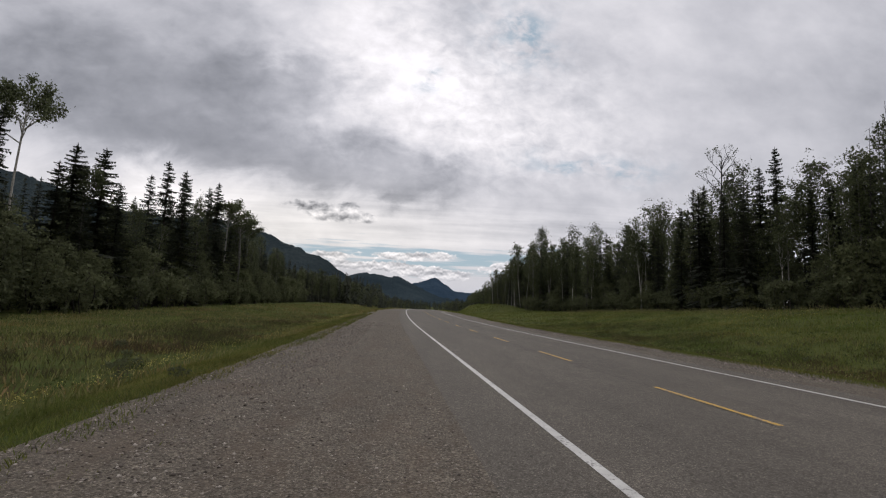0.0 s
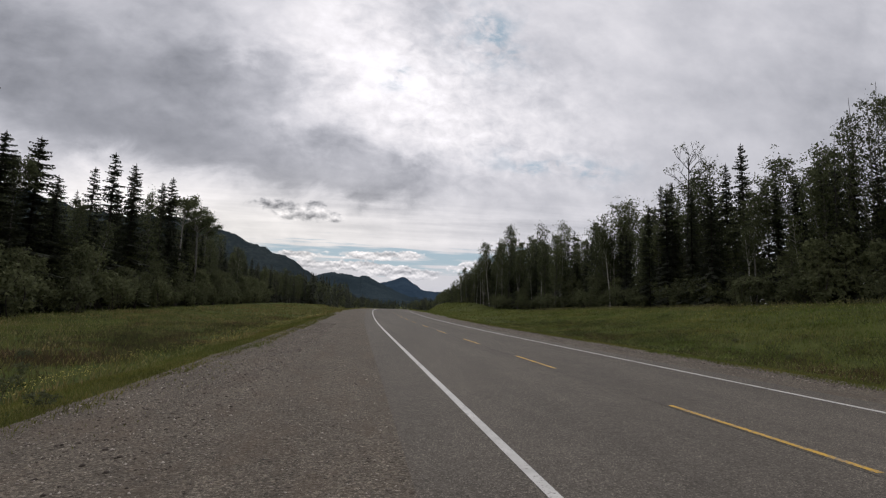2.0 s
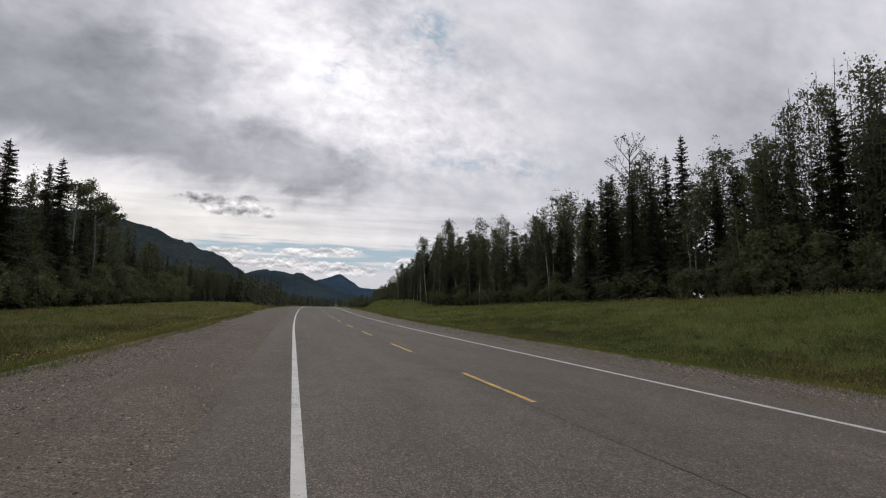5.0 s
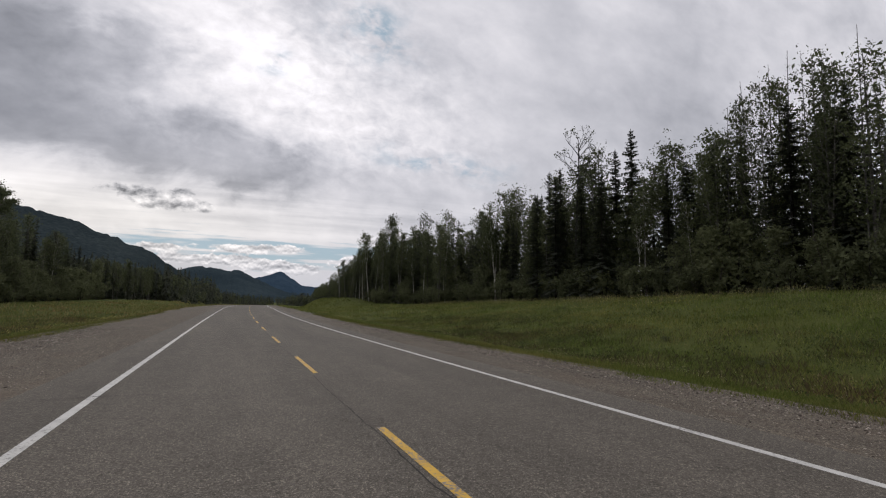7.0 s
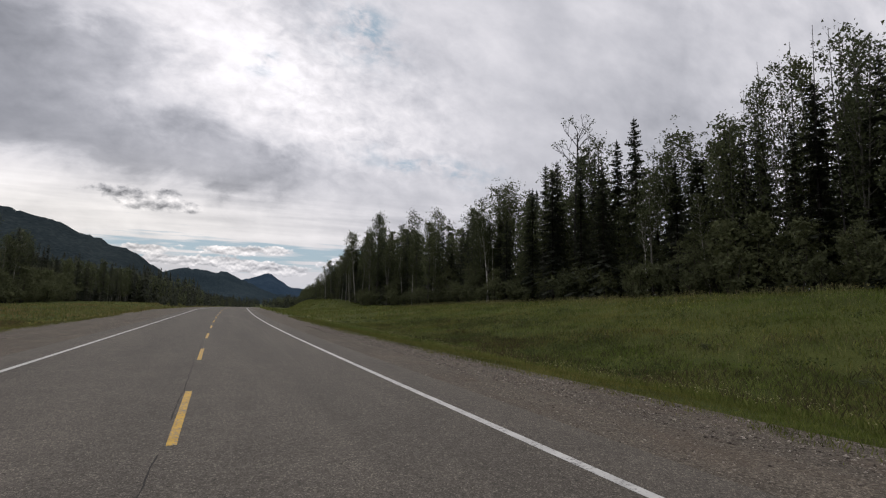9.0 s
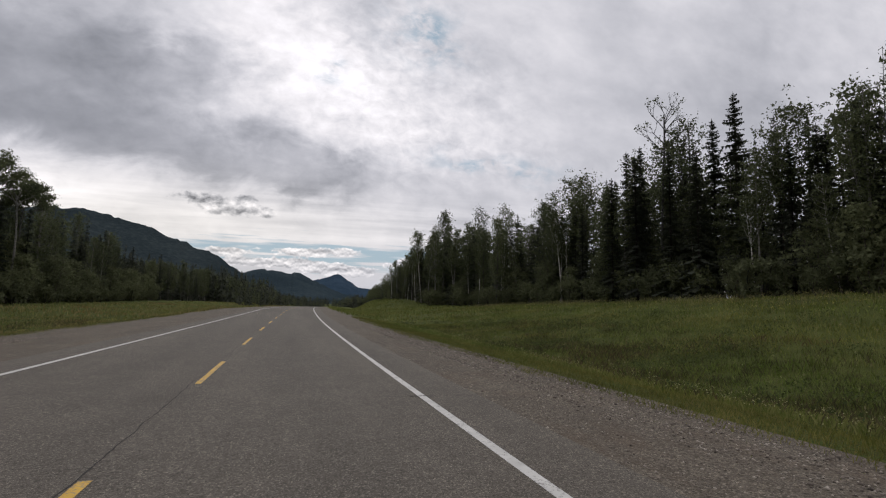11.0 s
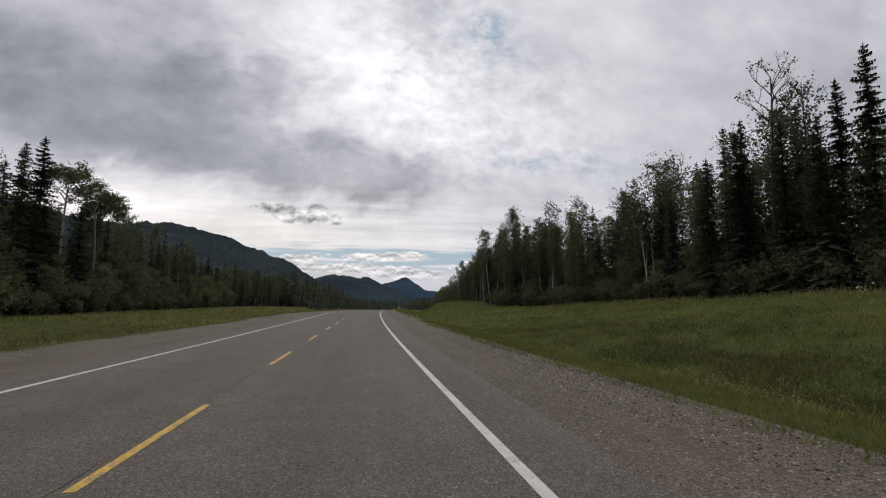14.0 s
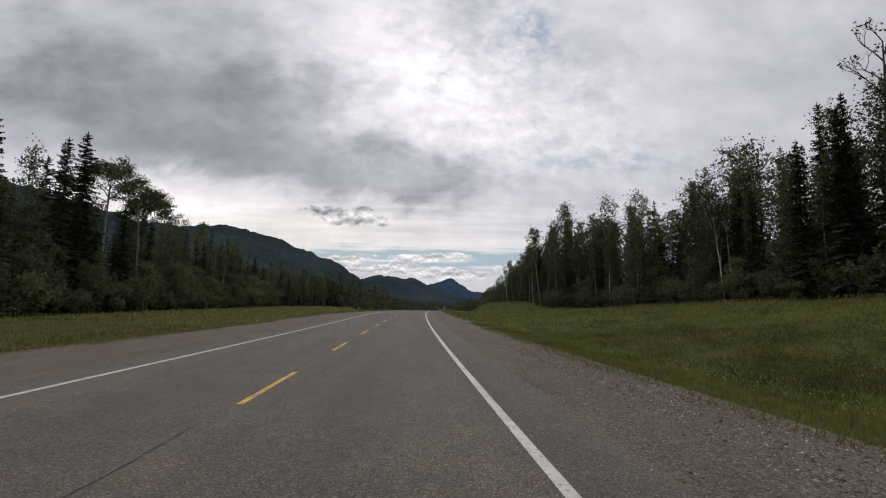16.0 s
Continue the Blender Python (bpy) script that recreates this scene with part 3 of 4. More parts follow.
def broadleaf(height, spread, seed, bare=0.45, limbs=15, leaves=2600, size=0.26, material=ASPEN, bark=BARK_PALE, airy=0.5, stems=1, thick=0.16):
    """Aspen or poplar: a pale bole, rising limbs and clumps of small leaves."""
    r = random.Random(seed)
    local = np.random.default_rng(seed)
    wood, tips = Tubes(), []
    for s in range(stems):
        bend = (r.uniform(-0.6, 0.6), r.uniform(-0.6, 0.6))
        off = Vector((r.uniform(-0.5, 0.5), r.uniform(-0.5, 0.5), 0)) * (stems > 1)
        sway = Vector((r.uniform(-1, 1), r.uniform(-1, 1), 0)) * (0.22 * height if stems > 1 else 0.0)
        tall = height * (1 if s == 0 else r.uniform(0.7, 0.98))

        def spine(z):
            k = z / tall
            return off + sway * k + Vector((bend[0] * math.sin(k * 3.0), bend[1] * math.sin(k * 2.3 + 0.4) - bend[1] * math.sin(0.4), z))

        zs = [tall * k / 6 for k in range(7)]
        wood.add([spine(z) for z in zs], [thick * tall / 20 * (1 - 0.9 * z / tall) + 0.015 for z in zs], 6)
        count = max(5, limbs // stems)
        for i in range(count):
            k = bare + (0.96 - bare) * (i + r.random() * 0.8) / count
            g = i * 2.4 + r.uniform(-0.5, 0.5)
            q = (k - bare) / (1 - bare)
            reach = spread * (0.34 + 0.86 * math.sin(math.pi * min(1, q * 0.82 + 0.16))) * r.uniform(0.62, 1.15)
            base = spine(tall * k)
            rise = reach * r.uniform(0.7, 1.5)
            mid = base + Vector((math.cos(g) * reach * 0.5, math.sin(g) * reach * 0.5, rise * 0.35))
            end = base + Vector((math.cos(g) * reach, math.sin(g) * reach, rise))
            wood.add([base, mid, end], [0.055 * tall / 20, 0.035 * tall / 20, 0.012], 3)
            tips += [(end, 0.9), (mid.lerp(end, 0.66), 1.0), (mid.lerp(end, 0.33), 0.9), (mid, 0.6)]
            for _ in range(3):
                g2 = g + r.uniform(-1.1, 1.1)
                e2 = mid + Vector((math.cos(g2), math.sin(g2), r.uniform(0.1, 0.9))) * reach * 0.5
                wood.add([mid, e2], [0.022 * tall / 20, 0.008], 3)
                tips.append((e2, 0.9))
        tips += [(spine(tall * 0.97), 1.0), (spine(tall * 0.92), 0.9)]
    per = max(1, leaves // len(tips))
    cs = []
    for p, w in tips:
        n = int(per * w * r.uniform(0.35, 1.6))
        rad = spread * (0.29 + 0.13 * (1 - airy)) * r.uniform(0.6, 1.4)
        way = local.normal(size=(n, 3))
        way *= (local.random((n, 1)) ** 0.45) / np.linalg.norm(way, axis=1)[:, None]
        cs.append(np.array(p)[None] + way * np.array([rad, rad, rad * 0.95]))
    v, f = leaf_quads(np.concatenate(cs), size, sides=3)
    return wood.mesh("trunk_and_limbs", bark), mesh_from("leaf_crown", v, f, material)


def poplar(height, spread, seed, bare=0.3, limbs=30, twigs=6, per=9, size=0.24, clump=0.26, rise=1.5, thin_top=0.0, bark=BARK_PALE, thick=0.15, fork=0):
    """Aspen or balsam poplar: a slim bole, many steep limbs and leaves in small separate clumps along them."""
    r = random.Random(seed)
    local = np.random.default_rng(seed)
    wood, clumps = Tubes(), []
    bend = (r.uniform(-0.5, 0.5), r.uniform(-0.5, 0.5))
    leaders = [(Vector((0, 0, 0)), 1.0)] + [(Vector((math.cos(g), math.sin(g), 0)) * spread * r.uniform(0.5, 0.8), r.uniform(0.82, 0.97)) for g in [r.uniform(0, 6.28) + 2.1 * j for j in range(fork)]]
    for lean, part_of in leaders:
        tall = height * part_of

        def spine(z):
            k = z / tall
            out = max(0.0, (k - bare) / (1 - bare)) ** 0.8
            return lean * out + Vector((bend[0] * math.sin(k * 3.0), bend[1] * math.sin(k * 2.3), z))

        first = 0 if part_of == 1.0 else int(7 * bare)
        zs = [tall * k / 8 for k in range(first, 9)]
        wood.add([spine(z) for z in zs], [thick * tall / 20 * (1 - 0.92 * z / tall) * (1 if first == 0 else 0.6) + 0.014 for z in zs], 6)
        count = max(6, limbs // len(leaders))
        for i in range(count):
            q = (i + r.random() * 0.9) / count
            k = bare + (0.97 - bare) * q
            g = i * 2.4 + r.uniform(-0.6, 0.6)
            swell = (0.45 + 0.75 * math.sin(math.pi * min(1.0, 0.18 + 0.62 * q))) * (1 - 0.62 * q ** 2.2)
            reach = spread * swell * r.uniform(0.45, 1.2) / (1 + 0.25 * fork)
            base, out = spine(tall * k), Vector((math.cos(g), math.sin(g), 0))
            lift = reach * rise * r.uniform(0.6, 1.2)
            mid = base + out * reach * 0.6 + Vector((0, 0, lift * 0.35))
            end = base + out * reach + Vector((0, 0, lift))
            if end.z > height:
                end.z = height - r.uniform(0, 0.5)
            wood.add([base, mid, end], [0.05 * tall / 20, 0.03 * tall / 20, 0.01], 3)
            leafy = 1 - thin_top * q
            for j in range(twigs):
                f = (j + 0.7 + r.uniform(-0.3, 0.3)) / twigs
                p = base.lerp(mid, f * 2) if f < 0.5 else mid.lerp(end, f * 2 - 1)
                p = p + Vector((r.gauss(0, 1), r.gauss(0, 1), r.gauss(0.15, 1))) * 0.17 * spread * (0.4 + f)
                if f > 0.22 and r.random() < leafy:
                    clumps.append(p)
            if r.random() < leafy:
                clumps.append(end)
        clumps += [spine(tall * z) for z in (0.98, 0.94, 0.90)] if r.random() < 1 - 0.6 * thin_top else []
    cs = np.repeat(np.array([tuple(p) for p in clumps]), per, 0)
    sizes = np.repeat(local.uniform(0.6, 1.35, len(clumps)), per)[:, None]
    cs = cs + local.normal(size=cs.shape) * clump * sizes * np.array([1, 1, 0.8])
    v, f = leaf_quads(cs, size, sides=3)
    return wood.mesh("trunk_and_limbs", bark), mesh_from("leaf_crown", v, f, ASPEN)


def snag(height, seed):
    """A dead stem with short bare twigs."""
    r = random.Random(seed)
    wood = Tubes()
    bend = r.uniform(-0.5, 0.5)
    spine = lambda z: Vector((bend * (z / height) ** 2, 0.3 * bend * math.sin(z / 4), z))
    zs = [height * k / 8 for k in range(9)]
    wood.add([spine(z) for z in zs], [0.085 * (1 - 0.9 * z / height) + 0.012 for z in zs], 6)
    for i in range(46):
        z = height * (0.35 + 0.63 * i / 46)
        g, ln = r.uniform(0, 6.28), r.uniform(0.3, 1.5) * (1.15 - z / height)
        b = spine(z)
        e = b + Vector((math.cos(g), math.sin(g), r.uniform(0.2, 0.9))) * ln
        wood.add([b, b.lerp(e, 0.5) + Vector((0, 0, -0.05)), e], [0.022, 0.014, 0.005], 3)
    return wood.mesh("dead_stem", BARK_GREY)


def bare_poplar(height, seed):
    """A poplar whose open top has lost nearly all its leaves."""
    r = random.Random(seed)
    local = np.random.default_rng(seed)
    wood, tips, ends = Tubes(), [], []
    spine = lambda z: Vector((0.5 * math.sin(z / 7), 0.3 * math.sin(z / 5), z))
    zs = [height * 0.86 * k / 9 for k in range(10)]
    wood.add([spine(z) for z in zs], [0.21 * (1 - 0.8 * z / height) for z in zs], 7)

    def grow(base, way, length, rad, depth):
        mid = base + way * length * 0.5 + Vector((r.uniform(-0.1, 0.1), r.uniform(-0.1, 0.1), 0.08)) * length
        end = base + way * length + Vector((0, 0, 0.14 * length))
        wood.add([base, mid, end], [rad, rad * 0.75, rad * 0.45], 4)
        if depth == 0:
            ends.append(end)
            return
        for _ in range(3):
            turn = Vector((r.uniform(-1, 1), r.uniform(-1, 1), r.uniform(-0.15, 0.8))).normalized()
            grow(mid.lerp(end, r.uniform(0.4, 1.0)), (way * 0.75 + turn * 0.7).normalized(), length * 0.58, rad * 0.55, depth - 1)

    for i in range(9):
        g = i * 2.4
        k = 0.66 + 0.20 * i / 9
        grow(spine(height * k), Vector((math.cos(g), math.sin(g), 0.55 + 0.1 * i)).normalized(), 2.7 - 0.10 * i, 0.085, 2)
    for i in range(10):
        g, k = i * 2.4, 0.42 + 0.28 * i / 10
        b = spine(height * k)
        e = b + Vector((math.cos(g) * 1.8, math.sin(g) * 1.8, 0.9))
        wood.add([b, e], [0.05, 0.015], 4)
        tips += [e, b.lerp(e, 0.6)]
    cs = [np.array(p)[None] + local.normal(size=(60, 3)) * 0.65 for p in tips]
    cs += [np.array(p)[None] + local.normal(size=(5, 3)) * 0.22 for p in ends if r.random() < 0.5]
    v, f = leaf_quads(np.concatenate(cs), 0.22)
    return wood.mesh("trunk_and_limbs", BARK_GREY), mesh_from("leaf_crown", v, f, ASPEN)


def umbrella_aspen(height, spread, seed):
    """An old aspen: a long bare bole that forks high up into a wide, flat, open crown."""
    r = random.Random(seed)
    local = np.random.default_rng(seed)
    wood, clumps = Tubes(), []
    spine = lambda z: Vector((0.35 * math.sin(z / 6), 0.3 * math.sin(z / 5), z))
    zs = [height * 0.80 * k / 9 for k in range(10)]
    wood.add([spine(z) for z in zs], [0.20 * (1 - 0.62 * z / height) for z in zs], 7)

    def grow(base, way, length, rad, depth):
        mid = base + way * length * 0.5 + Vector((r.uniform(-0.1, 0.1), r.uniform(-0.1, 0.1), 0.10)) * length
        end = base + way * length + Vector((0, 0, 0.20 * length))
        end.z = min(end.z, height - 0.2)
        wood.add([base, mid, end], [rad, rad * 0.75, rad * 0.45], 4)
        clumps.append(end)
        if depth < 2:
            clumps.append(mid.lerp(end, 0.5))
        if depth:
            for _ in range(3):
                turn = Vector((r.uniform(-1, 1), r.uniform(-1, 1), r.uniform(-0.25, 0.5))).normalized()
                grow(mid.lerp(end, r.uniform(0.2, 1.0)), (way * 0.6 + turn * 0.8).normalized(), length * 0.56, rad * 0.55, depth - 1)

    for i in range(8):
        g = i * 2.4 + r.uniform(-0.4, 0.4)
        grow(spine(height * (0.69 + 0.11 * i / 8)), Vector((math.cos(g), math.sin(g), 0.35 + 0.08 * i)).normalized(), spread * (0.72 - 0.03 * i), 0.09, 2)
    cs = np.repeat(np.array([tuple(p) for p in clumps]), 22, 0)
    cs = cs + local.normal(size=cs.shape) * np.array([0.42, 0.42, 0.28])
    v, f = leaf_quads(cs, 0.25, sides=3)
    return wood.mesh("trunk_and_limbs", BARK_OLD), mesh_from("leaf_crown", v, f, ASPEN)


def plant(name, parts, x, y, height, native, turn, label, category, group, wide=1.0, sink=0.15):
    """Stand a tree of shared meshes on the ground."""
    ob = new(name)
    for pname, me in parts:
        child(pname, me, ob)
    s = height / native
    ob.matrix_world = pose(x, y, at(x, y) - sink, 0, 0, turn) @ Matrix.Diagonal((s * wide, s * wide, s, 1))
    return tagged(ob, label, category, group)


SPRUCES = [spruce(22, w, 10 + i, rg, 50, dt) for i, (w, rg, dt) in enumerate(((3.0, 0.22, 0), (3.5, 0.28, 0), (2.5, 0.26, 0), (3.8, 0.25, 0), (2.8, 0.36, 0), (2.8, 0.3, 0.22)))]
ASPENS = [poplar(22, w, 30 + i, b, l, t, p, 0.25, c, rs, tt, fork=fk) for i, (w, b, l, t, p, c, rs, tt, fk) in enumerate((
    (2.6, 0.20, 60, 9, 11, 0.36, 1.4, 0.1, 1), (3.1, 0.26, 64, 9, 11, 0.40, 1.2, 0.0, 2), (2.1, 0.22, 52, 8, 11, 0.34, 1.7, 0.15, 0),
    (3.3, 0.52, 46, 9, 13, 0.38, 1.1, 0.0, 2), (2.5, 0.24, 58, 8, 9, 0.28, 1.6, 0.45, 1), (2.4, 0.16, 60, 9, 11, 0.36, 1.5, 0.1, 0)))]
ASPENS.append(umbrella_aspen(22, 4.6, 36))
BACK_SPRUCES = [spruce(22, w, 20 + i, 0.25, 26) for i, w in enumerate((2.7, 3.3, 2.3))]
BACK_ASPENS = [poplar(22, w, 40 + i, 0.22, 34, 7, 7, 0.46, 0.42, 1.5, tt, fork=i) for i, (w, tt) in enumerate(((2.3, 0.1), (2.7, 0.0), (2.0, 0.4)))]
YOUNG = [poplar(9, w, 50 + i, 0.05, 36, 7, 8, 0.29, 0.29, rs, 0.0, BARK_DARK, fork=f) for i, (w, f, rs) in enumerate(((1.8, 0, 1.1), (2.2, 1, 0.9), (1.5, 0, 1.3), (2.3, 2, 0.9)))]
for wood_mesh, crown_mesh in YOUNG:
    crown_mesh.materials[0] = WILLOW
SHRUBS = [broadleaf(3.2, w, 60 + i, 0.06, 6, 1100, 0.24, WILLOW, BARK_DARK, airy=0.1, stems=3, thick=0.2) for i, w in enumerate((1.1, 1.35, 0.95))]
SNAGS = [snag(24, 70), snag(24, 71)]
BARE = bare_poplar(27, 81)

SPRUCE_LABEL = "tall dark green spruce with narrow drooping crown at the forest edge"
ASPEN_LABEL = "tall aspen with pale trunk and airy green crown in forest"
YOUNG_LABEL = "young leafy broadleaf tree with low dense crown at the forest edge"
SHRUB_LABEL = "low dense green willow shrub in front of the forest"


def add_spruce(x, y, h, group, pick=None, wide=1.0, back=False):
    p = random.choice(BACK_SPRUCES) if back else SPRUCES[random.randrange(5) if pick is None else pick]
    lab = SPRUCE_LABEL if pick != 5 else "tall spruce with dead bare top at the forest edge"
    return plant("spruce_tree", (("trunk", p[0]), ("crown", p[1])), x, y, h, 22, random.uniform(0, 360), lab, "tree", group, wide)


def add_aspen(x, y, h, group, pick=None, wide=1.0, back=False):
    p = random.choice(BACK_ASPENS) if back else ASPENS[random.randrange(6) if pick is None else pick]
    return plant("aspen_tree", (("trunk", p[0]), ("crown", p[1])), x, y, h, 22, random.uniform(0, 360), ASPEN_LABEL, "tree", group, wide)


def add_young(x, y, h, group, wide=1.0):
    p = random.choice(YOUNG)
    return plant("young_tree", (("trunk", p[0]), ("crown", p[1])), x, y, h, 9, random.uniform(0, 360), YOUNG_LABEL, "tree", group, wide)


def add_shrub(x, y, h, group):
    p = random.choice(SHRUBS)
    return plant("willow_shrub", (("wood", p[0]), ("foliage", p[1])), x, y, h, 3.2, random.uniform(0, 360), SHRUB_LABEL, "shrub", group)


EAST, WEST = "forest east of the highway", "forest west of the highway"
# landmark trees: x, y, height of the top, which form, width
EAST_SPRUCES = ((48.9, 68.2, 23.0, 2, 1.1), (48.8, 75.0, 24.0, 4, 1.1), (49.4, 64.0, 22.0, 1, 1.0), (49.6, 82.0, 22.5, 0, 1.0), (53.1, 61.4, 28.9, 0, 1.0), (52.9, 64.7, 26.6, 0, 1), (55.0, 72.2, 26.7, 2, 1), (59.1, 87.0, 26.1, 4, 1), (50.8, 79.9, 26.4, 2, 0.9), (52.9, 50.4, 20.4, 1, 1), (51.9, 46.3, 22.2, 4, 1), (50.8, 76.4, 26.2, 0, 0.9), (51.9, 83.9, 22.5, 2, 0.9), (49.8, 121.1, 21.2, 0, 0.9), (51.9, 111.2, 20.8, 1, 0.9), (49.7, 146.3, 23.5, 2, 0.9), (48.6, 166.9, 23.8, 0, 1), (51.9, 31.4, 24.4, 3, 1), (51.3, 36.7, 23.8, 1, 1.1))
EAST_ASPENS = ((48.5, 28.1, 25.0, 4, 1.15), (53.9, 73.8, 26.8, 5, 1), (52.0, 78.8, 25.4, 2, 1), (52.3, 54.1, 24.4, 3, 1.05), (53.9, 70.1, 28.7, 4, 1.1), (52.3, 40.4, 27.7, 4, 0.9), (53.4, 35.2, 29.0, 4, 0.95), (51.9, 38.1, 26.8, 2, 0.8), (52.8, 95.1, 26.7, 3, 1.15), (53.9, 97.6, 26.3, 1, 1.0), (57.0, 116.2, 23.9, 0, 1), (45.6, 120.1, 21.8, 2, 1), (54.0, 135.0, 28.4, 1, 0.9), (44.8, 160.6, 30.2, 2, 0.9), (43.7, 164.6, 26.4, 4, 1), (50.8, 102.1, 24.4, 0, 1), (50.3, 106.1, 23.4, 5, 1), (51.9, 42.7, 25.6, 4, 0.85), (50.8, 45.1, 23.2, 0, 1), (51.0, 33.0, 26.4, 4, 1.0), (51.8, 155.7, 26.7, 0, 1), (49.7, 143.2, 28.8, 4, 1), (47.5, 179.1, 26.9, 2, 1))
WEST_SPRUCES = ((-42.8, 38.6, 18.8, 2, 1.0), (-42.0, 48.7, 18.1, 0, 1.5), (-42.0, 46.3, 15.4, 1, 1.5), (-42.0, 54.3, 19.4, 3, 1.45), (-42.0, 58.7, 16.0, 1, 1.4), (-43.0, 68.8, 19.6, 2, 1.25), (-42.0, 72.3, 22.8, 2, 1.35), (-42.0, 79.1, 23.1, 1, 1.15), (-42.0, 91.1, 22.3, 4, 0.9), (-43.4, 94.2, 23.6, 1, 0.9), (-42.4, 96.3, 25.1, 0, 1.2), (-43.0, 81.4, 22.4, 0, 1), (-41.6, 34.3, 19.6, 4, 0.85), (-43.0, 76.3, 18.2, 1, 1), (-45.0, 93.3, 20.8, 3, 1.1), (-44.0, 30.1, 22.1, 0, 1), (-46.0, 27.1, 21.1, 3, 1))
WEST_ASPENS = ((-41.6, 39.9, 22.5, 6, 0.72), (-42.0, 51.1, 17.1, 6, 0.6), (-42.0, 86.5, 20.1, 4, 1), (-40.6, 107.2, 21.4, 6, 1.1), (-41.0, 100.4, 23.2, 6, 1.1), (-42.0, 113.1, 20.2, 6, 1.0), (-42.0, 119.7, 21.2, 4, 1.1), (-43.0, 113.6, 21.0, 0, 1), (-46.0, 146.2, 20.3, 2, 1), (-46.0, 167.7, 19.3, 0, 1), (-46.0, 133.9, 20.5, 4, 1), (-43.0, 157.6, 18.0, 1, 1))
for fn, rows, group in ((add_spruce, EAST_SPRUCES, EAST), (add_aspen, EAST_ASPENS, EAST), (add_spruce, WEST_SPRUCES, WEST), (add_aspen, WEST_ASPENS, WEST)):
    for x, y, top, pick, wide in rows:
        fn(x, y, top - at(x, y) + 0.15, group, pick, wide)
for x, y, *_ in EAST_ASPENS + ((50.1, 70.8),):
    if x < 50.9 and y < 170:
        for dy in (-1.2, 1.0):
            add_shrub(x - random.uniform(1.4, 2.2), y + dy, random.uniform(2.6, 4.6), EAST)
plant("bare_poplar", (("trunk", BARE[0]), ("crown", BARE[1])), 50.1, 70.8, 33.4 - at(50.1, 70.8), 27, 40, "tall poplar with an open, nearly leafless top", "tree", EAST)
for x, y, top, p in ((52.4, 42.5, 29.0, 0), (51.3, 34.9, 28.5, 1), (50.6, 43.6, 25.6, 0), (48.3, 28.5, 27.5, 1), (52.2, 39.2, 29.3, 1), (50.8, 36.6, 29.4, 0), (46.4, 178.0, 29.0, 1)):
    plant("dead_tree", (("trunk", SNAGS[p]),), x, y, top - at(x, y), 24, 70 * x, "grey dead standing tree with short bare twigs", "tree", EAST)

# the rest of the near forest, in loose rows behind the edge: height of the canopy along the highway
EAST_TALL = ((10, 26, 34, 44, 52, 62, 70, 80, 95, 110, 130, 170), (21, 22, 21, 20, 21, 22, 22, 21, 23, 21, 22, 23))
WEST_TALL = ((16, 32, 38, 44, 50, 56, 66, 86, 106, 120, 150, 170, 190), (18, 17, 14, 14.5, 15.5, 16, 15.5, 17, 17.5, 18, 18.5, 17, 16))
deep_spots = []
for edge, group, y0, y1 in ((1, EAST, 14, 178), (-1, WEST, 16, 190)):
    for row, (d0, d1, gap, low, high) in enumerate(((49.5, 53.5, 3.3, 0.66, 0.95), (54, 60, 3.3, 0.84, 1.06), (61, 70, 3.8, 0.88, 1.10))):
        y = y0 + row
        while y < y1:
            d = random.uniform(d0, d1) - (9.0 if edge < 0 else 0) - (smooth(125, 165, y) * 4 if edge > 0 else 0)
            x = edge * float(d)
            top = random.uniform(low, high) * float(np.interp(y, *(EAST_TALL if edge > 0 else WEST_TALL)))
            leafy = random.random() > (0.70 if edge > 0 else 0.82)
            if row == 2:
                deep_spots.append((x, y, top, leafy))
            else:
                (add_aspen if leafy else add_spruce)(x, y, top, group, back=row > 0)
            y += gap * random.uniform(0.55, 1.45)
    for back, gap, small in ((0.0, 1.9, 0.45), (3.4, 2.6, 0.15)):
        y = y0
        while y < y1:
            x = edge * (random.uniform(47.4, 49.4) + back - (9.8 if edge < 0 else 0) - (float(smooth(125, 165, y)) * 4 if edge > 0 else 0))
            bare_bole = ((50.5 < y < 54.5 or 94.5 < y < 99.5 or y > 122 and small > 0.3 and random.random() < 0.45) and x > 0) or (101.5 < y < 107 and x < 0)
            if random.random() > small and not bare_bole:
                add_young(x + edge * 1.0, y, random.uniform(4.5, 8.5) + (random.uniform(0, 3.0) if back else 0), group, random.uniform(0.95, 1.25))
            else:
                add_shrub(x, y, random.uniform(2.2, 4.8), group)
            y += gap * random.uniform(0.5, 1.5)


EAST_FAR = ((178, 186, 196, 206, 225, 250, 275, 330, 380, 430), (25, 26, 24, 22.5, 21.0, 19.0, 17.6, 14.8, 15.0, 16.0))
far_spots = []
for off, gap, low, high, share in ((0.6, 2.3, 0.62, 0.95, 0.40), (3.2, 2.6, 0.80, 1.0, 0.35), (7.0, 3.2, 0.84, 1.02, 0.35), (12.0, 4.0, 0.84, 1.02, 0.3)):
    y = 178.0
    while y < 425:
        x = edge_east(y) + off + random.uniform(-0.8, 1.4)
        top = random.uniform(low, high) * float(np.interp(y, *EAST_FAR))
        leafy = random.random() < share
        if y > 236 or off > 6:
            far_spots.append((x, y, top - at(x, y), leafy))
        elif leafy:
            add_aspen(x, y, top - at(x, y), EAST, random.choice((0, 2, 4, 5)) if off < 3 else None, back=off > 3)
        else:
            add_spruce(x, y, top - at(x, y), EAST, back=off > 3)
        y += gap * random.uniform(0.55, 1.45) * (1.0 if y < 260 else 1.5)
y = 178.0
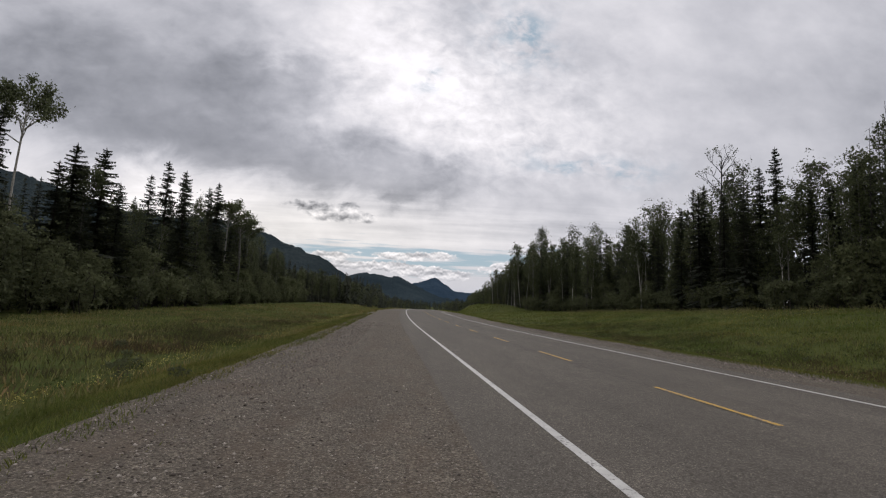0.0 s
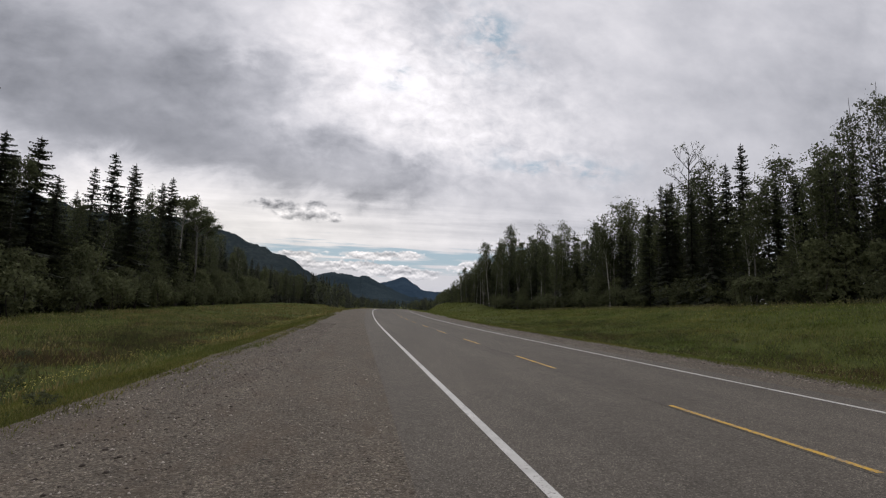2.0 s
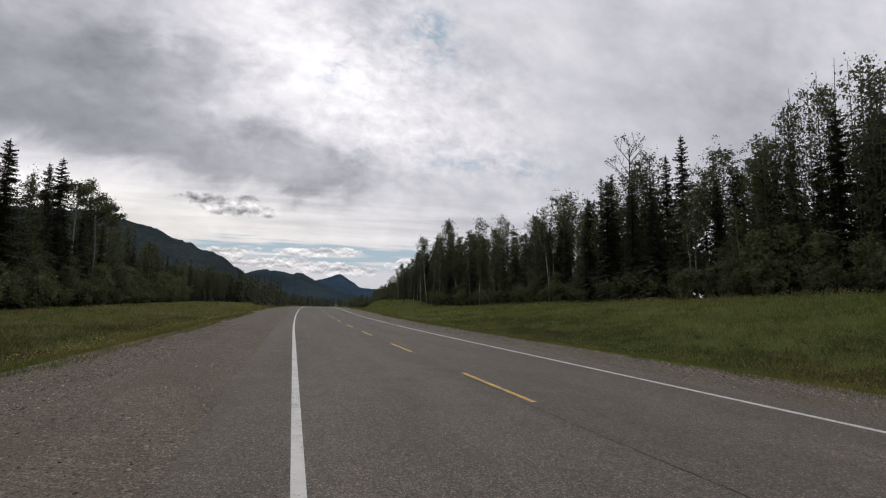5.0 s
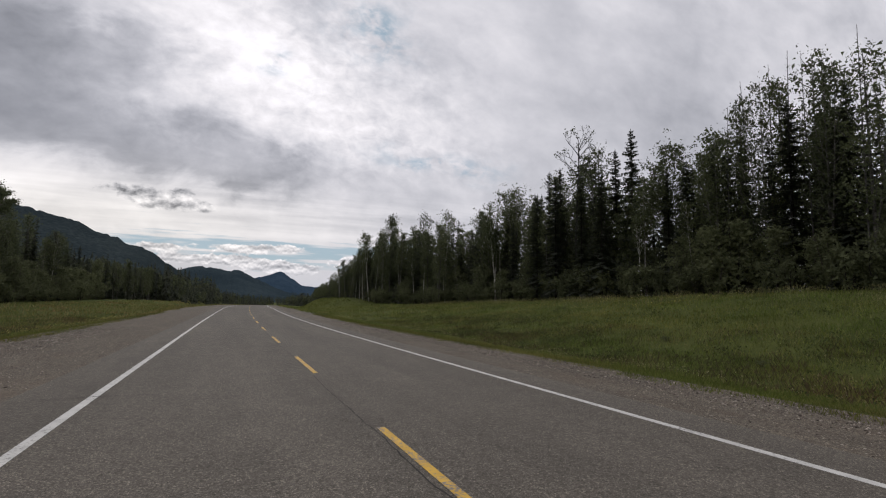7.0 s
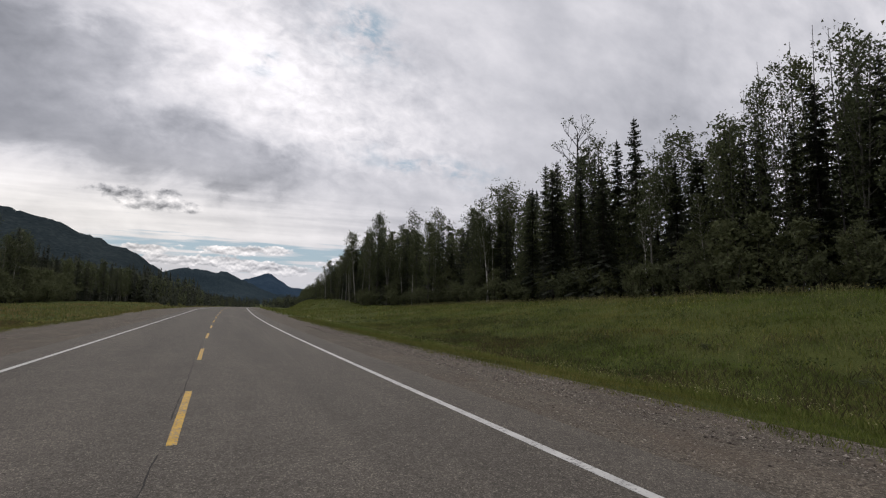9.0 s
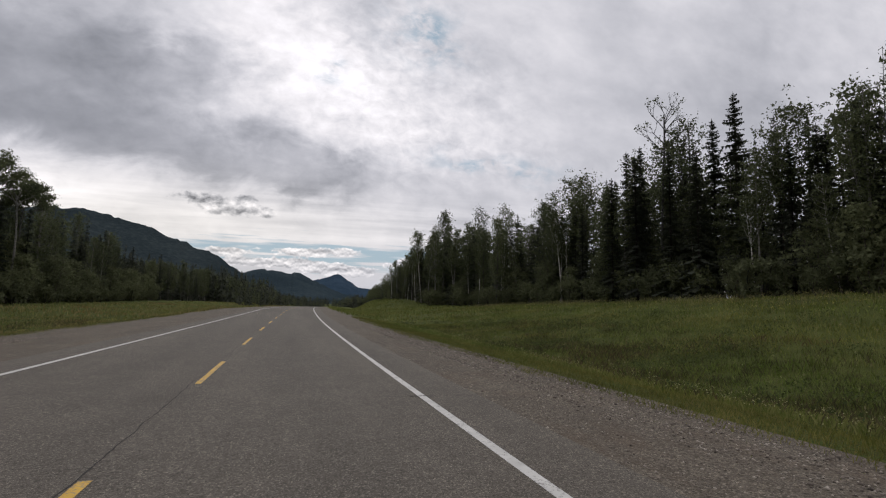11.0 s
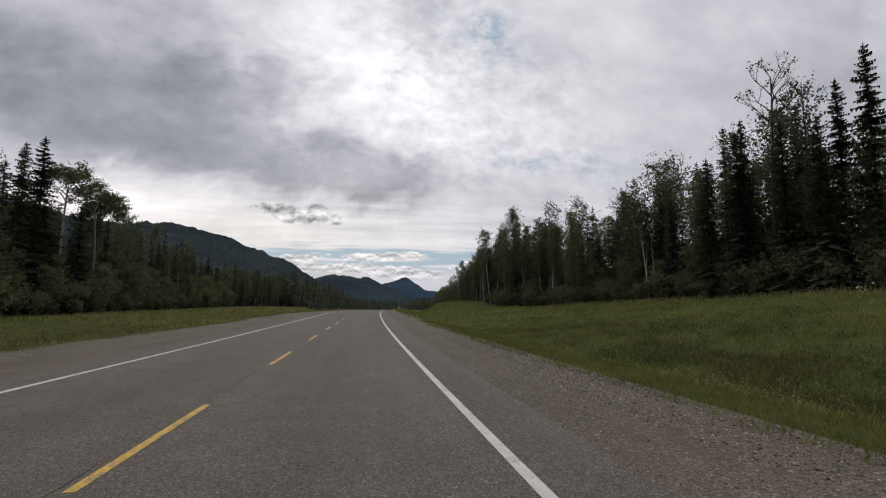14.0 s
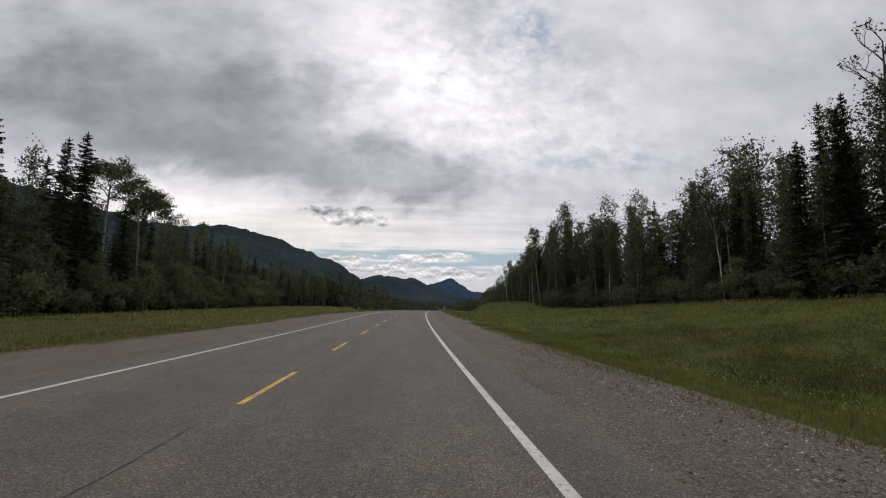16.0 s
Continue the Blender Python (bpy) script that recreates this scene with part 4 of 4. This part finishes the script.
while y < 430:
    if y < 250:
        add_young(edge_east(y) + random.uniform(-1.0, 0.8), y, random.uniform(2.5, 5.0), EAST, random.uniform(0.9, 1.2))
    else:
        far_spots.append((edge_east(y) + random.uniform(-1.0, 0.8), y, random.uniform(5, 9), True))
    y += random.uniform(3.0, 6.0)
for d0, d1, gap in ((43.5, 47, 2.6), (48, 56, 2.6)):
    y = 190
    while y < 264:
        x = -random.uniform(d0, d1) + float(road_x(y)) * 0.8
        (add_spruce if random.random() < 0.6 else add_aspen)(x, y, random.uniform(9, 15), WEST, back=True)
        y += gap * random.uniform(0.5, 1.5)

FAR_SPRUCES = [spruce(22, w, 24 + i, 0.3, 17)[1] for i, w in enumerate((2.6, 3.2, 2.2))]
FAR_ASPENS = [poplar(22, w, 44 + i, 0.2, 20, 5, 6, 0.62, 0.48, 1.5, 0.1)[1] for i, w in enumerate((2.2, 2.7))]


def joined_trees(name, spots, forms, native, material, label):
    """Trees too many to tell apart, in one mesh."""
    vs, fs, base = [], [], 0
    for i, (x, y, h) in enumerate(spots):
        me = forms[i % len(forms)]
        co = np.empty(len(me.vertices) * 3, np.float32)
        me.vertices.foreach_get("co", co)
        co = co.reshape(-1, 3) * (h / native)
        c, sn = math.cos(i * 2.4), math.sin(i * 2.4)
        co = np.stack([co[:, 0] * c - co[:, 1] * sn + x, co[:, 0] * sn + co[:, 1] * c + y, co[:, 2] + at(x, y) - 0.1], 1)
        vs.append(co)
        fs.append(np.arange(base, base + len(co)).reshape(-1, 3))
        base += len(co)
    return tagged(new(name, mesh_from(name, np.concatenate(vs), np.concatenate(fs), material)), label, "woods", kind="stuff")


joined_trees("inner_spruces", [q[:3] for q in deep_spots if not q[3]], FAR_SPRUCES, 22, NEEDLES, "dark spruces deep inside the forest")
joined_trees("inner_aspens", [q[:3] for q in deep_spots if q[3]], FAR_ASPENS, 22, ASPEN, "green aspens deep inside the forest")
joined_trees("far_spruces", [q[:3] for q in far_spots if not q[3]], FAR_SPRUCES, 22, NEEDLES, "dark spruces along the distant forest edge")
joined_trees("far_aspens", [q[:3] for q in far_spots if q[3]], FAR_ASPENS, 22, ASPEN, "green aspens along the distant forest edge")

# pale boles along the edge where the wood is open below
EDGE_POPLARS = [poplar(24, w, 110 + i, 0.50, 36, 8, 9, 0.30, 0.36, 1.5, tt, BARK_WHITE, thick=0.10, fork=f) for i, (w, f, tt) in enumerate(((2.0, 1, 0.1), (1.7, 0, 0.3), (2.3, 1, 0.0)))]
for i, (y, top, off) in enumerate(((169, 31, 0.3), (177, 25, -0.6), (186, 28.5, 0.0), (190, 25, -0.7), (194, 23, -0.2), (198, 23.5, -0.6), (206, 23, -0.4), (215, 22, -0.6), (226, 21, -0.2), (239, 19.5, -0.3), (152, 24, -0.6), (138, 23.5, 0.8), (128, 19, 0.4), (125.6, 21, 0.6), (124, 18, 0.3), (98, 22, 0.8), (96.5, 19, 1.0))):
    x = edge_east(y) + off
    p = EDGE_POPLARS[i % 3]
    ob = plant("aspen_tree", (("trunk", p[0]), ("crown", p[1])), x, y, top - at(x, y), 24, 47 * i, "tall aspen with long bare white trunk at the forest edge", "tree", EAST)
    ob.matrix_world = ob.matrix_world @ pose(0, 0, 0, 7 * math.sin(i * 1.9), 7 * math.cos(i * 2.7))

# slim birches that lean out at the forest edge
BIRCHES = [poplar(17, w, 90 + i, 0.50, 28, 7, 9, 0.24, 0.28, 1.5, 0.2, BARK_WHITE, thick=0.10, fork=f) for i, (w, f) in enumerate(((1.4, 0), (1.8, 1), (1.2, 0)))]
for edge, group, count, y0, y1 in ((1, EAST, 11, 44, 176), (-1, WEST, 3, 70, 170)):
    for i in range(count):
        y = y0 + (y1 - y0) * (i + random.uniform(-0.4, 0.4)) / count
        x = edge * (random.uniform(49.6, 50.6) - (9.8 if edge < 0 else float(smooth(125, 165, y)) * 4))
        p = BIRCHES[i % 3]
        ob = plant("birch_tree", (("trunk", p[0]), ("crown", p[1])), x, y, random.uniform(11, 18) * (1 if edge > 0 else 0.75), 17, random.uniform(0, 360), "slim leaning birch with white trunk and thin crown", "tree", group)
        ob.matrix_world = ob.matrix_world @ pose(0, 0, 0, random.uniform(-7, 7), random.uniform(-7, 7))

# woods farther off, more than anyone could count
def woods(name, spots, label):
    """Joined small trees: a ragged cone or a leafy crown on a stem."""
    vs, fs, base = [], [], 0
    for x, y, h, kind in spots:
        z0 = at(x, y)
        if kind == 0:
            n = 60
            k = np.sort(rng.random(n)) ** 0.8
            g = rng.random(n) * 6.283
            reach = h * 0.125 * (1.03 - k) ** 0.8 * rng.uniform(0.45, 1.25, n) + 0.12
            zz = z0 + h * (0.04 + 0.94 * k)
            c = np.stack([x + 0 * k, y + 0 * k, zz + h * 0.035], 1)
            e = np.stack([x + np.cos(g) * reach, y + np.sin(g) * reach, zz - reach * 0.8], 1)
            s = np.stack([-np.sin(g), np.cos(g), 0 * g], 1) * (reach * 0.5)[:, None]
            v = np.stack([c, e + s, e - s * 1.0], 1).reshape(-1, 3)
            v = np.concatenate([v, [[x, y, z0 + h], [x + 0.2, y, z0 + h * 0.9], [x - 0.2, y, z0 + h * 0.9]]])
        else:
            n = 84
            c = rng.normal(size=(n, 3))
            c *= (rng.random((n, 1)) ** 0.4) / np.linalg.norm(c, axis=1)[:, None]
            c = c * np.array([h * 0.15, h * 0.15, h * 0.42]) * (1 - 0.25 * c[:, 2:]) + np.array([x, y, z0 + h * 0.53])
            a, b = rng.normal(size=(2, n, 3)) * h * 0.020
            v = np.stack([c + a, c + b, c - a - b], 1).reshape(-1, 3)
        vs.append(v)
        fs.append(np.arange(base, base + len(v)).reshape(-1, 3))
        base += len(v)
    return vs, fs


def scatter_woods(boxes, label):
    con, dec = [], []
    for x0, x1, y0, y1, n, h0, h1, mixed in boxes:
        for _ in range(n):
            y = random.uniform(y0, y1)
            x = random.uniform(x0, x1) + float(road_x(min(y, 330))) * (0.75 if x0 > 0 else 0.9)
            conifer = random.random() > mixed
            (con if conifer else dec).append((x, y, random.uniform(h0, h1), 0 if conifer else 1))
    for spots, mat, name in ((con, NEEDLES, "distant_conifers"), (dec, ASPEN, "distant_aspens")):
        vs, fs = woods(name, spots, label)
        tagged(new(name, mesh_from(name, np.concatenate(vs), np.concatenate(fs), mat)), label, "woods", kind="stuff")


scatter_woods(((50, 78, 240, 330, 170, 13, 18, 0.4), (50, 80, 330, 430, 190, 9, 13, 0.35), (36, 75, 430, 620, 330, 8, 13, 0.35), (58, 72, 178, 255, 90, 15, 21, 0.4), (72, 95, 20, 330, 160, 16, 22, 0.35), (50, 110, 330, 650, 240, 9, 15, 0.3), (46, 90, -80, 14, 90, 16, 24, 0.5), (64, 84, 15, 200, 300, 6, 12, 0.9)), "distant dark mixed forest east of the highway")
scatter_woods(((-66, -41, 262, 340, 220, 11, 18, 0.4), (-66, -52, 190, 262, 120, 11, 17, 0.4), (-95, -58, 20, 340, 280, 11, 17, 0.3), (-120, -34, 340, 700, 600, 12, 19, 0.25), (-34, 60, 500, 760, 260, 5, 9, 0.3), (-18, 4, 345, 480, 160, 3.5, 6, 0.3), (-40, -14, 235, 430, 240, 5, 8.5, 0.35), (-80, -40, -80, 16, 90, 14, 20, 0.5), (-76, -58, 15, 200, 330, 5, 9, 0.9)), "distant dark mixed forest west of the highway")


# ---------- mountains ----------
def crest(u, knots):
    us, hs = zip(*knots)
    return np.interp(u, us, hs)


def mountain(name, distance, depth, u0, u1, knots, rough, material, label):
    """A range whose crest stands at one distance and falls to both sides."""
    us = np.linspace(u0, u1, 320)
    ks = np.linspace(-1, 0.8, 26)
    gu, gk = np.meshgrid(us, ks)
    top = crest(gu, knots)
    kernel = np.ones(5) / 5
    line = np.convolve(np.pad(top[0], 2, mode="edge"), kernel, "valid")
    for k, a in ((90, 0.5), (173, 0.35), (341, 0.22), (620, 0.14)):
        line = line + rough * 4e-4 / (distance / 3600) * 0.5 * a * np.sin(us * k + 2.0 * np.sin(us * k * 0.37))
    fall = np.maximum(0, 1 - np.abs(gk)) ** 1.15
    y = distance + gk * depth
    x = gu * distance * (1 + 0.25 * gk * depth / distance)
    bumps = 0
    for s, a in ((0.010, 1.0), (0.023, 0.5), (0.05, 0.25), (0.11, 0.14)):
        bumps = bumps + a * wave(x * 0.5 + 31, y + 7, s)
    z = distance * line[None] * fall + rough * bumps * (0.25 + 1.2 * (1 - fall)) * fall
    v = np.stack([x, y, z - 4 + 0 * x], -1).reshape(-1, 3)
    n = len(us)
    i = (np.arange(len(ks) - 1)[:, None] * n + np.arange(n - 1)[None]).ravel()
    return tagged(new(name, mesh_from(name, v, np.stack([i, i + 1, i + n + 1, i + n], 1), material, False)), label, "mountain", kind="structure")


# the blue of these slopes is haze carried in their base colour
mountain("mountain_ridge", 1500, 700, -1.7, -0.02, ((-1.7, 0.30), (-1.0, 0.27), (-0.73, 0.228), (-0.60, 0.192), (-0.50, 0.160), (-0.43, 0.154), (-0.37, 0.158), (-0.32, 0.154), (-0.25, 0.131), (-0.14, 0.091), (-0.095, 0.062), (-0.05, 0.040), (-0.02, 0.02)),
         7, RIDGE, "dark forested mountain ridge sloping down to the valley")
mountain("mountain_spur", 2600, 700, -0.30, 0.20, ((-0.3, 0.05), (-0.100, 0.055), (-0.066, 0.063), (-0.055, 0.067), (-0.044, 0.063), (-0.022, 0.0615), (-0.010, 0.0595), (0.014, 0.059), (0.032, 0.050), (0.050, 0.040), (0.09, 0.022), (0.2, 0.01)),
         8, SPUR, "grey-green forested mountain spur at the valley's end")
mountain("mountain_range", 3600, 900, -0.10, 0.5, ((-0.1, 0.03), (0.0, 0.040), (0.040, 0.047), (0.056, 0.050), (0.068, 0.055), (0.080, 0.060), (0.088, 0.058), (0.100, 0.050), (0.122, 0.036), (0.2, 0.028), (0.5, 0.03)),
         8, RANGE, "distant mountain closing the valley, base colour tinted blue-grey for haze")


# ---------- small growth and stones ----------
def blades(name, x0, x1, y0, y1, count, height, width, material, label, clump=0.5, ragged=0.0):
    """Grass, thicker in tufts: each blade a bent two-piece leaf."""
    n = count
    x, y = rng.uniform(x0, x1, n), rng.uniform(y0, y1, n)
    keep = rng.random(n) < 0.45 + clump * (wave(x, y, 1.7) * 0.5 + wave(x + 4, y, 0.6) * 0.5)
    x, y = x[keep], y[keep]
    n = len(x)
    px = x + road_x(y) + ragged * (wave(0 * x, y, 0.8) + 0.6 * wave(0 * x + 3, y, 2.6))
    z = land(px, y) - 0.02
    g = rng.random(n) * 6.283
    h = height * rng.uniform(0.45, 1.25, n)
    w = width * rng.uniform(0.6, 1.3, n)
    side = np.stack([np.cos(g), np.sin(g), 0 * g], 1) * w[:, None]
    g2 = rng.random(n) * 6.283
    bend = np.stack([np.cos(g2), np.sin(g2), 0 * g], 1) * (h * rng.uniform(0.1, 0.6, n))[:, None]
    base = np.stack([px, y, z], 1)
    up = np.stack([0 * h, 0 * h, h], 1)
    v = np.stack([base - side, base + side, base + up * 0.6 + bend * 0.35 + side * 0.6, base + up + bend], 1).reshape(-1, 3)
    return tagged(new(name, mesh_from(name, v, np.arange(4 * n).reshape(-1, 4), material)), label, "grass", kind="stuff")


blades("meadow_grass", 8, 34, 190, 330, 16000, 0.5, 0.09, MEADOW, "rough green meadow grass beside the highway")
blades("meadow_grass", -36, -9, 190, 330, 12000, 0.5, 0.09, GRASS, "rough green meadow grass beside the highway")
SHORT = "short yellow-green grass along the gravel shoulder"
for x0, x1, y0, y1, n in ((7.05, 11.0, -4, 13, 48000), (7.4, 11.0, 13, 24, 22000), (7.25, 11.0, 24, 70, 94000), (-12.6, -9.35, -10, 11, 56000), (-12.6, -9.0, 11, 70, 110000)):
    blades("verge_grass", x0, x1, y0, y1, n, 0.11, 0.0055, VERGE, SHORT, 0.3, 0.13)
blades("meadow_grass", 10.5, 20, 6, 70, 130000, 0.24, 0.008, MEADOW, "lush green meadow grass beside the highway")
blades("meadow_grass", 20, 31, 10, 80, 52000, 0.28, 0.019, MEADOW, "lush green meadow grass beside the highway")
blades("meadow_grass", 30, 49, 20, 120, 52000, 0.30, 0.036, MEADOW, "lush green meadow grass before the forest")
blades("meadow_grass", -37, -12, -4, 75, 110000, 0.27, 0.016, GRASS, "rough green meadow grass beside the highway")
blades("meadow_grass", -37, -9, 75, 190, 24000, 0.42, 0.06, GRASS, "rough green meadow grass beside the highway")
blades("meadow_grass", 7, 40, 75, 190, 24000, 0.42, 0.06, MEADOW, "rough green meadow grass beside the highway")

blades("verge_grass", 6.5, 7.6, -4, 50, 4500, 0.07, 0.006, VERGE, "sparse short grass in the gravel", clump=0.9)
blades("verge_grass", -9.4, -8.3, -10, 40, 5500, 0.07, 0.006, VERGE, "sparse short grass in the gravel", clump=0.9)

for x0, x1, y0, y1, n in ((11.5, 19, 2, 44, 19000), (14, 26, 8, 64, 24000)):
    blades("dry_weeds", x0, x1, y0, y1, n, 0.30, 0.006, WEED, "brown dry weeds in the ditch beside the highway", clump=1.3)
for x0, x1, y0, y1, n in ((-21.5, -14.6, -4, 30, 13000), (-25.5, -16.0, 2, 50, 12000), (-19.5, -14.2, 12, 70, 9000)):
    blades("dry_weeds", x0, x1, y0, y1, n, 0.33, 0.006, WEED, "brown dry weeds in the ditch beside the highway", clump=1.3)


def forbs(name, x0, x1, y0, y1, clumps, leaves, height, size, label):
    n = clumps
    cx, cy = rng.uniform(x0, x1, n), rng.uniform(y0, y1, n)
    keep = rng.random(n) < np.clip(0.35 + 0.9 * wave(cx, cy, 0.35), 0, 1)
    cx, cy = cx[keep], cy[keep]
    px = cx + road_x(cy)
    c = np.stack([px, cy, land(px, cy)], 1)
    c = np.repeat(c, leaves, 0)
    r = rng.random(len(c))
    c = c + rng.normal(size=c.shape) * np.array([0.22, 0.22, 0.0]) + np.stack([0 * r, 0 * r, 0.05 + height * r], 1)
    v, f = leaf_quads(c, size)
    return tagged(new(name, mesh_from(name, v, f, FORB)), label, "plants", kind="stuff")


forbs("meadow_herbs", 12, 34, 10, 85, 900, 26, 0.30, 0.075, "broad-leaved dark green herbs in the meadow")
forbs("meadow_herbs", -34, -13, 2, 80, 900, 24, 0.30, 0.075, "broad-leaved dark green herbs in the meadow")


forbs("meadow_herbs", 16.0, 28, 4, 70, 1500, 30, 0.34, 0.06, "low dark herbs in the ditch beside the highway")


for x, y, h in ((-13.6, 5.1, 0.6), (-10.6, 1.0, 0.3), (-17.6, 13.0, 0.5), (-15.8, 9.6, 0.4), (22.3, 26.0, 0.35), (19.0, 17.5, 0.3)):
    p = SHRUBS[int(abs(x) * 7) % 3]
    plant("low_shrub", (("wood", p[0]), ("foliage", p[1])), x, y, h, 3.2, 60 * x, "small dark green shrub among the ditch grass", "shrub", "ditch shrubs", 1.5, 0.05)


def flowers(name, x0, x1, y0, y1, count, material, size, label, tall=0.35):
    x, y = rng.uniform(x0, x1, count), rng.uniform(y0, y1, count)
    keep = rng.random(count) < np.clip(0.4 + 0.7 * wave(x, y, 0.8), 0, 1)
    x, y = x[keep], y[keep]
    px = x + road_x(y)
    c = np.stack([px, y, land(px, y) + tall * rng.uniform(0.6, 1.3, len(x))], 1)
    c = np.repeat(c, 4, 0) + rng.normal(size=(4 * len(x), 3)) * size * 0.5
    v, f = leaf_quads(c, size)
    return tagged(new(name, mesh_from(name, v, f, material)), label, "flowers", kind="stuff")


flowers("yellow_flowers", -14.6, -11.9, -8, 80, 6000, PETAL_Y, 0.016, "small yellow wildflowers along the verge")
flowers("pale_flowers", 8.8, 13.2, 0, 80, 4600, PETAL_W, 0.015, "small cream-yellow wildflowers along the verge", 0.30)
flowers("yellow_flowers", 33, 46.5, 30, 110, 1600, PETAL_Y, 0.035, "tall yellow wildflowers before the forest", 0.42)
flowers("white_flowers", 9, 24, 4, 70, 400, PETAL_W, 0.020, "small white wildflowers on the verge", 0.4)


def seed_heads(name, x0, x1, y0, y1, count, tall, label):
    """Tall grass stalks, each with a loose pale head."""
    x, y = rng.uniform(x0, x1, count), rng.uniform(y0, y1, count)
    keep = rng.random(count) < np.clip(0.5 + 0.8 * wave(x, y, 0.5), 0.05, 1)
    x, y = x[keep], y[keep]
    n = len(x)
    px = x + road_x(y)
    base = np.stack([px, y, land(px, y)], 1)
    h = tall * rng.uniform(0.55, 1.25, n)
    lean = np.stack([rng.normal(size=n) * 0.12, rng.normal(size=n) * 0.12, np.ones(n)], 1) * h[:, None]
    g = rng.random(n) * 6.283
    side = np.stack([np.cos(g), np.sin(g), 0 * g], 1)
    w = rng.uniform(0.018, 0.05, (n, 1))
    tip, neck = base + lean, base + lean * 0.74
    v = np.stack([base - side * 0.006, base + side * 0.006, neck + side * 0.005, neck - side * 0.005,
                  neck, neck * 0.45 + tip * 0.55 + side * w, tip, neck * 0.6 + tip * 0.4 - side * w], 1).reshape(-1, 3)
    f = (np.array([(0, 1, 2, 3), (4, 5, 6, 7)])[None] + np.arange(n)[:, None, None] * 8).reshape(-1, 4)
    return tagged(new(name, mesh_from(name, v, f, SEED)), label, "grass", kind="stuff")


seed_heads("tall_grass", 37, 47.5, 18, 130, 9000, 0.62, "tall pale seeding grass along the top of the bank")
seed_heads("tall_grass", 14, 37, 8, 120, 6000, 0.42, "scattered seeding grass stalks in the meadow")
seed_heads("tall_grass", -37, -17, 0, 110, 6000, 0.46, "scattered seeding grass stalks in the meadow")


def pebbles(name, x0, x1, y0, y1, count, size, drop, label):
    """Loose stones: squashed, uneven eight-faced lumps."""
    n = count
    k = rng.random(n)
    o = x0 + (x1 - x0) * k
    y = rng.uniform(y0, y1, n)
    s = size * rng.lognormal(0, 0.45, n).clip(0.4, 2.6)
    c = np.stack([o + road_x(y), y, road_z(y) - np.interp(np.abs(o), *drop) + s * 0.12], 1)
    shape = np.array([(1, 0, 0), (0, 1, 0), (-1, 0, 0), (0, -1, 0), (0, 0, 0.6), (0, 0, -0.6)])
    v = shape[None] * rng.uniform(0.6, 1.2, (n, 6, 1)) * s[:, None, None]
    g = rng.random(n) * 6.283
    ca, sa = np.cos(g)[:, None], np.sin(g)[:, None]
    v = np.stack([v[..., 0] * ca - v[..., 1] * sa, v[..., 0] * sa + v[..., 1] * ca, v[..., 2]], -1) + c[:, None]
    tri = np.array([(0, 1, 4), (1, 2, 4), (2, 3, 4), (3, 0, 4), (1, 0, 5), (2, 1, 5), (3, 2, 5), (0, 3, 5)])
    f = (tri[None] + np.arange(n)[:, None, None] * 6).reshape(-1, 3)
    return tagged(new(name, mesh_from(name, v.reshape(-1, 3), f, STONE)), label, "gravel", kind="stuff")


EDGE_E, EDGE_W = ((4.6, 6.2, 7.9, 8.5), (0.035, 0.06, 0.09, 0.30)), ((4.7, 5.8, 7.4, 9.8, 10.3), (0.035, 0.042, 0.06, 0.10, 0.30))
pebbles("loose_gravel", 6.1, 7.8, 2, 46, 13000, 0.014, EDGE_E, "pale loose gravel along the shoulder's edge")
pebbles("loose_gravel", 4.7, 6.9, 2, 40, 7000, 0.010, EDGE_E, "fine loose gravel on the shoulder")
pebbles("loose_gravel", -9.7, -7.2, -10, 36, 13000, 0.014, EDGE_W, "pale loose gravel along the shoulder's edge")
pebbles("loose_gravel", -8.6, -4.6, -10, 30, 11000, 0.010, EDGE_W, "fine loose gravel on the shoulder")
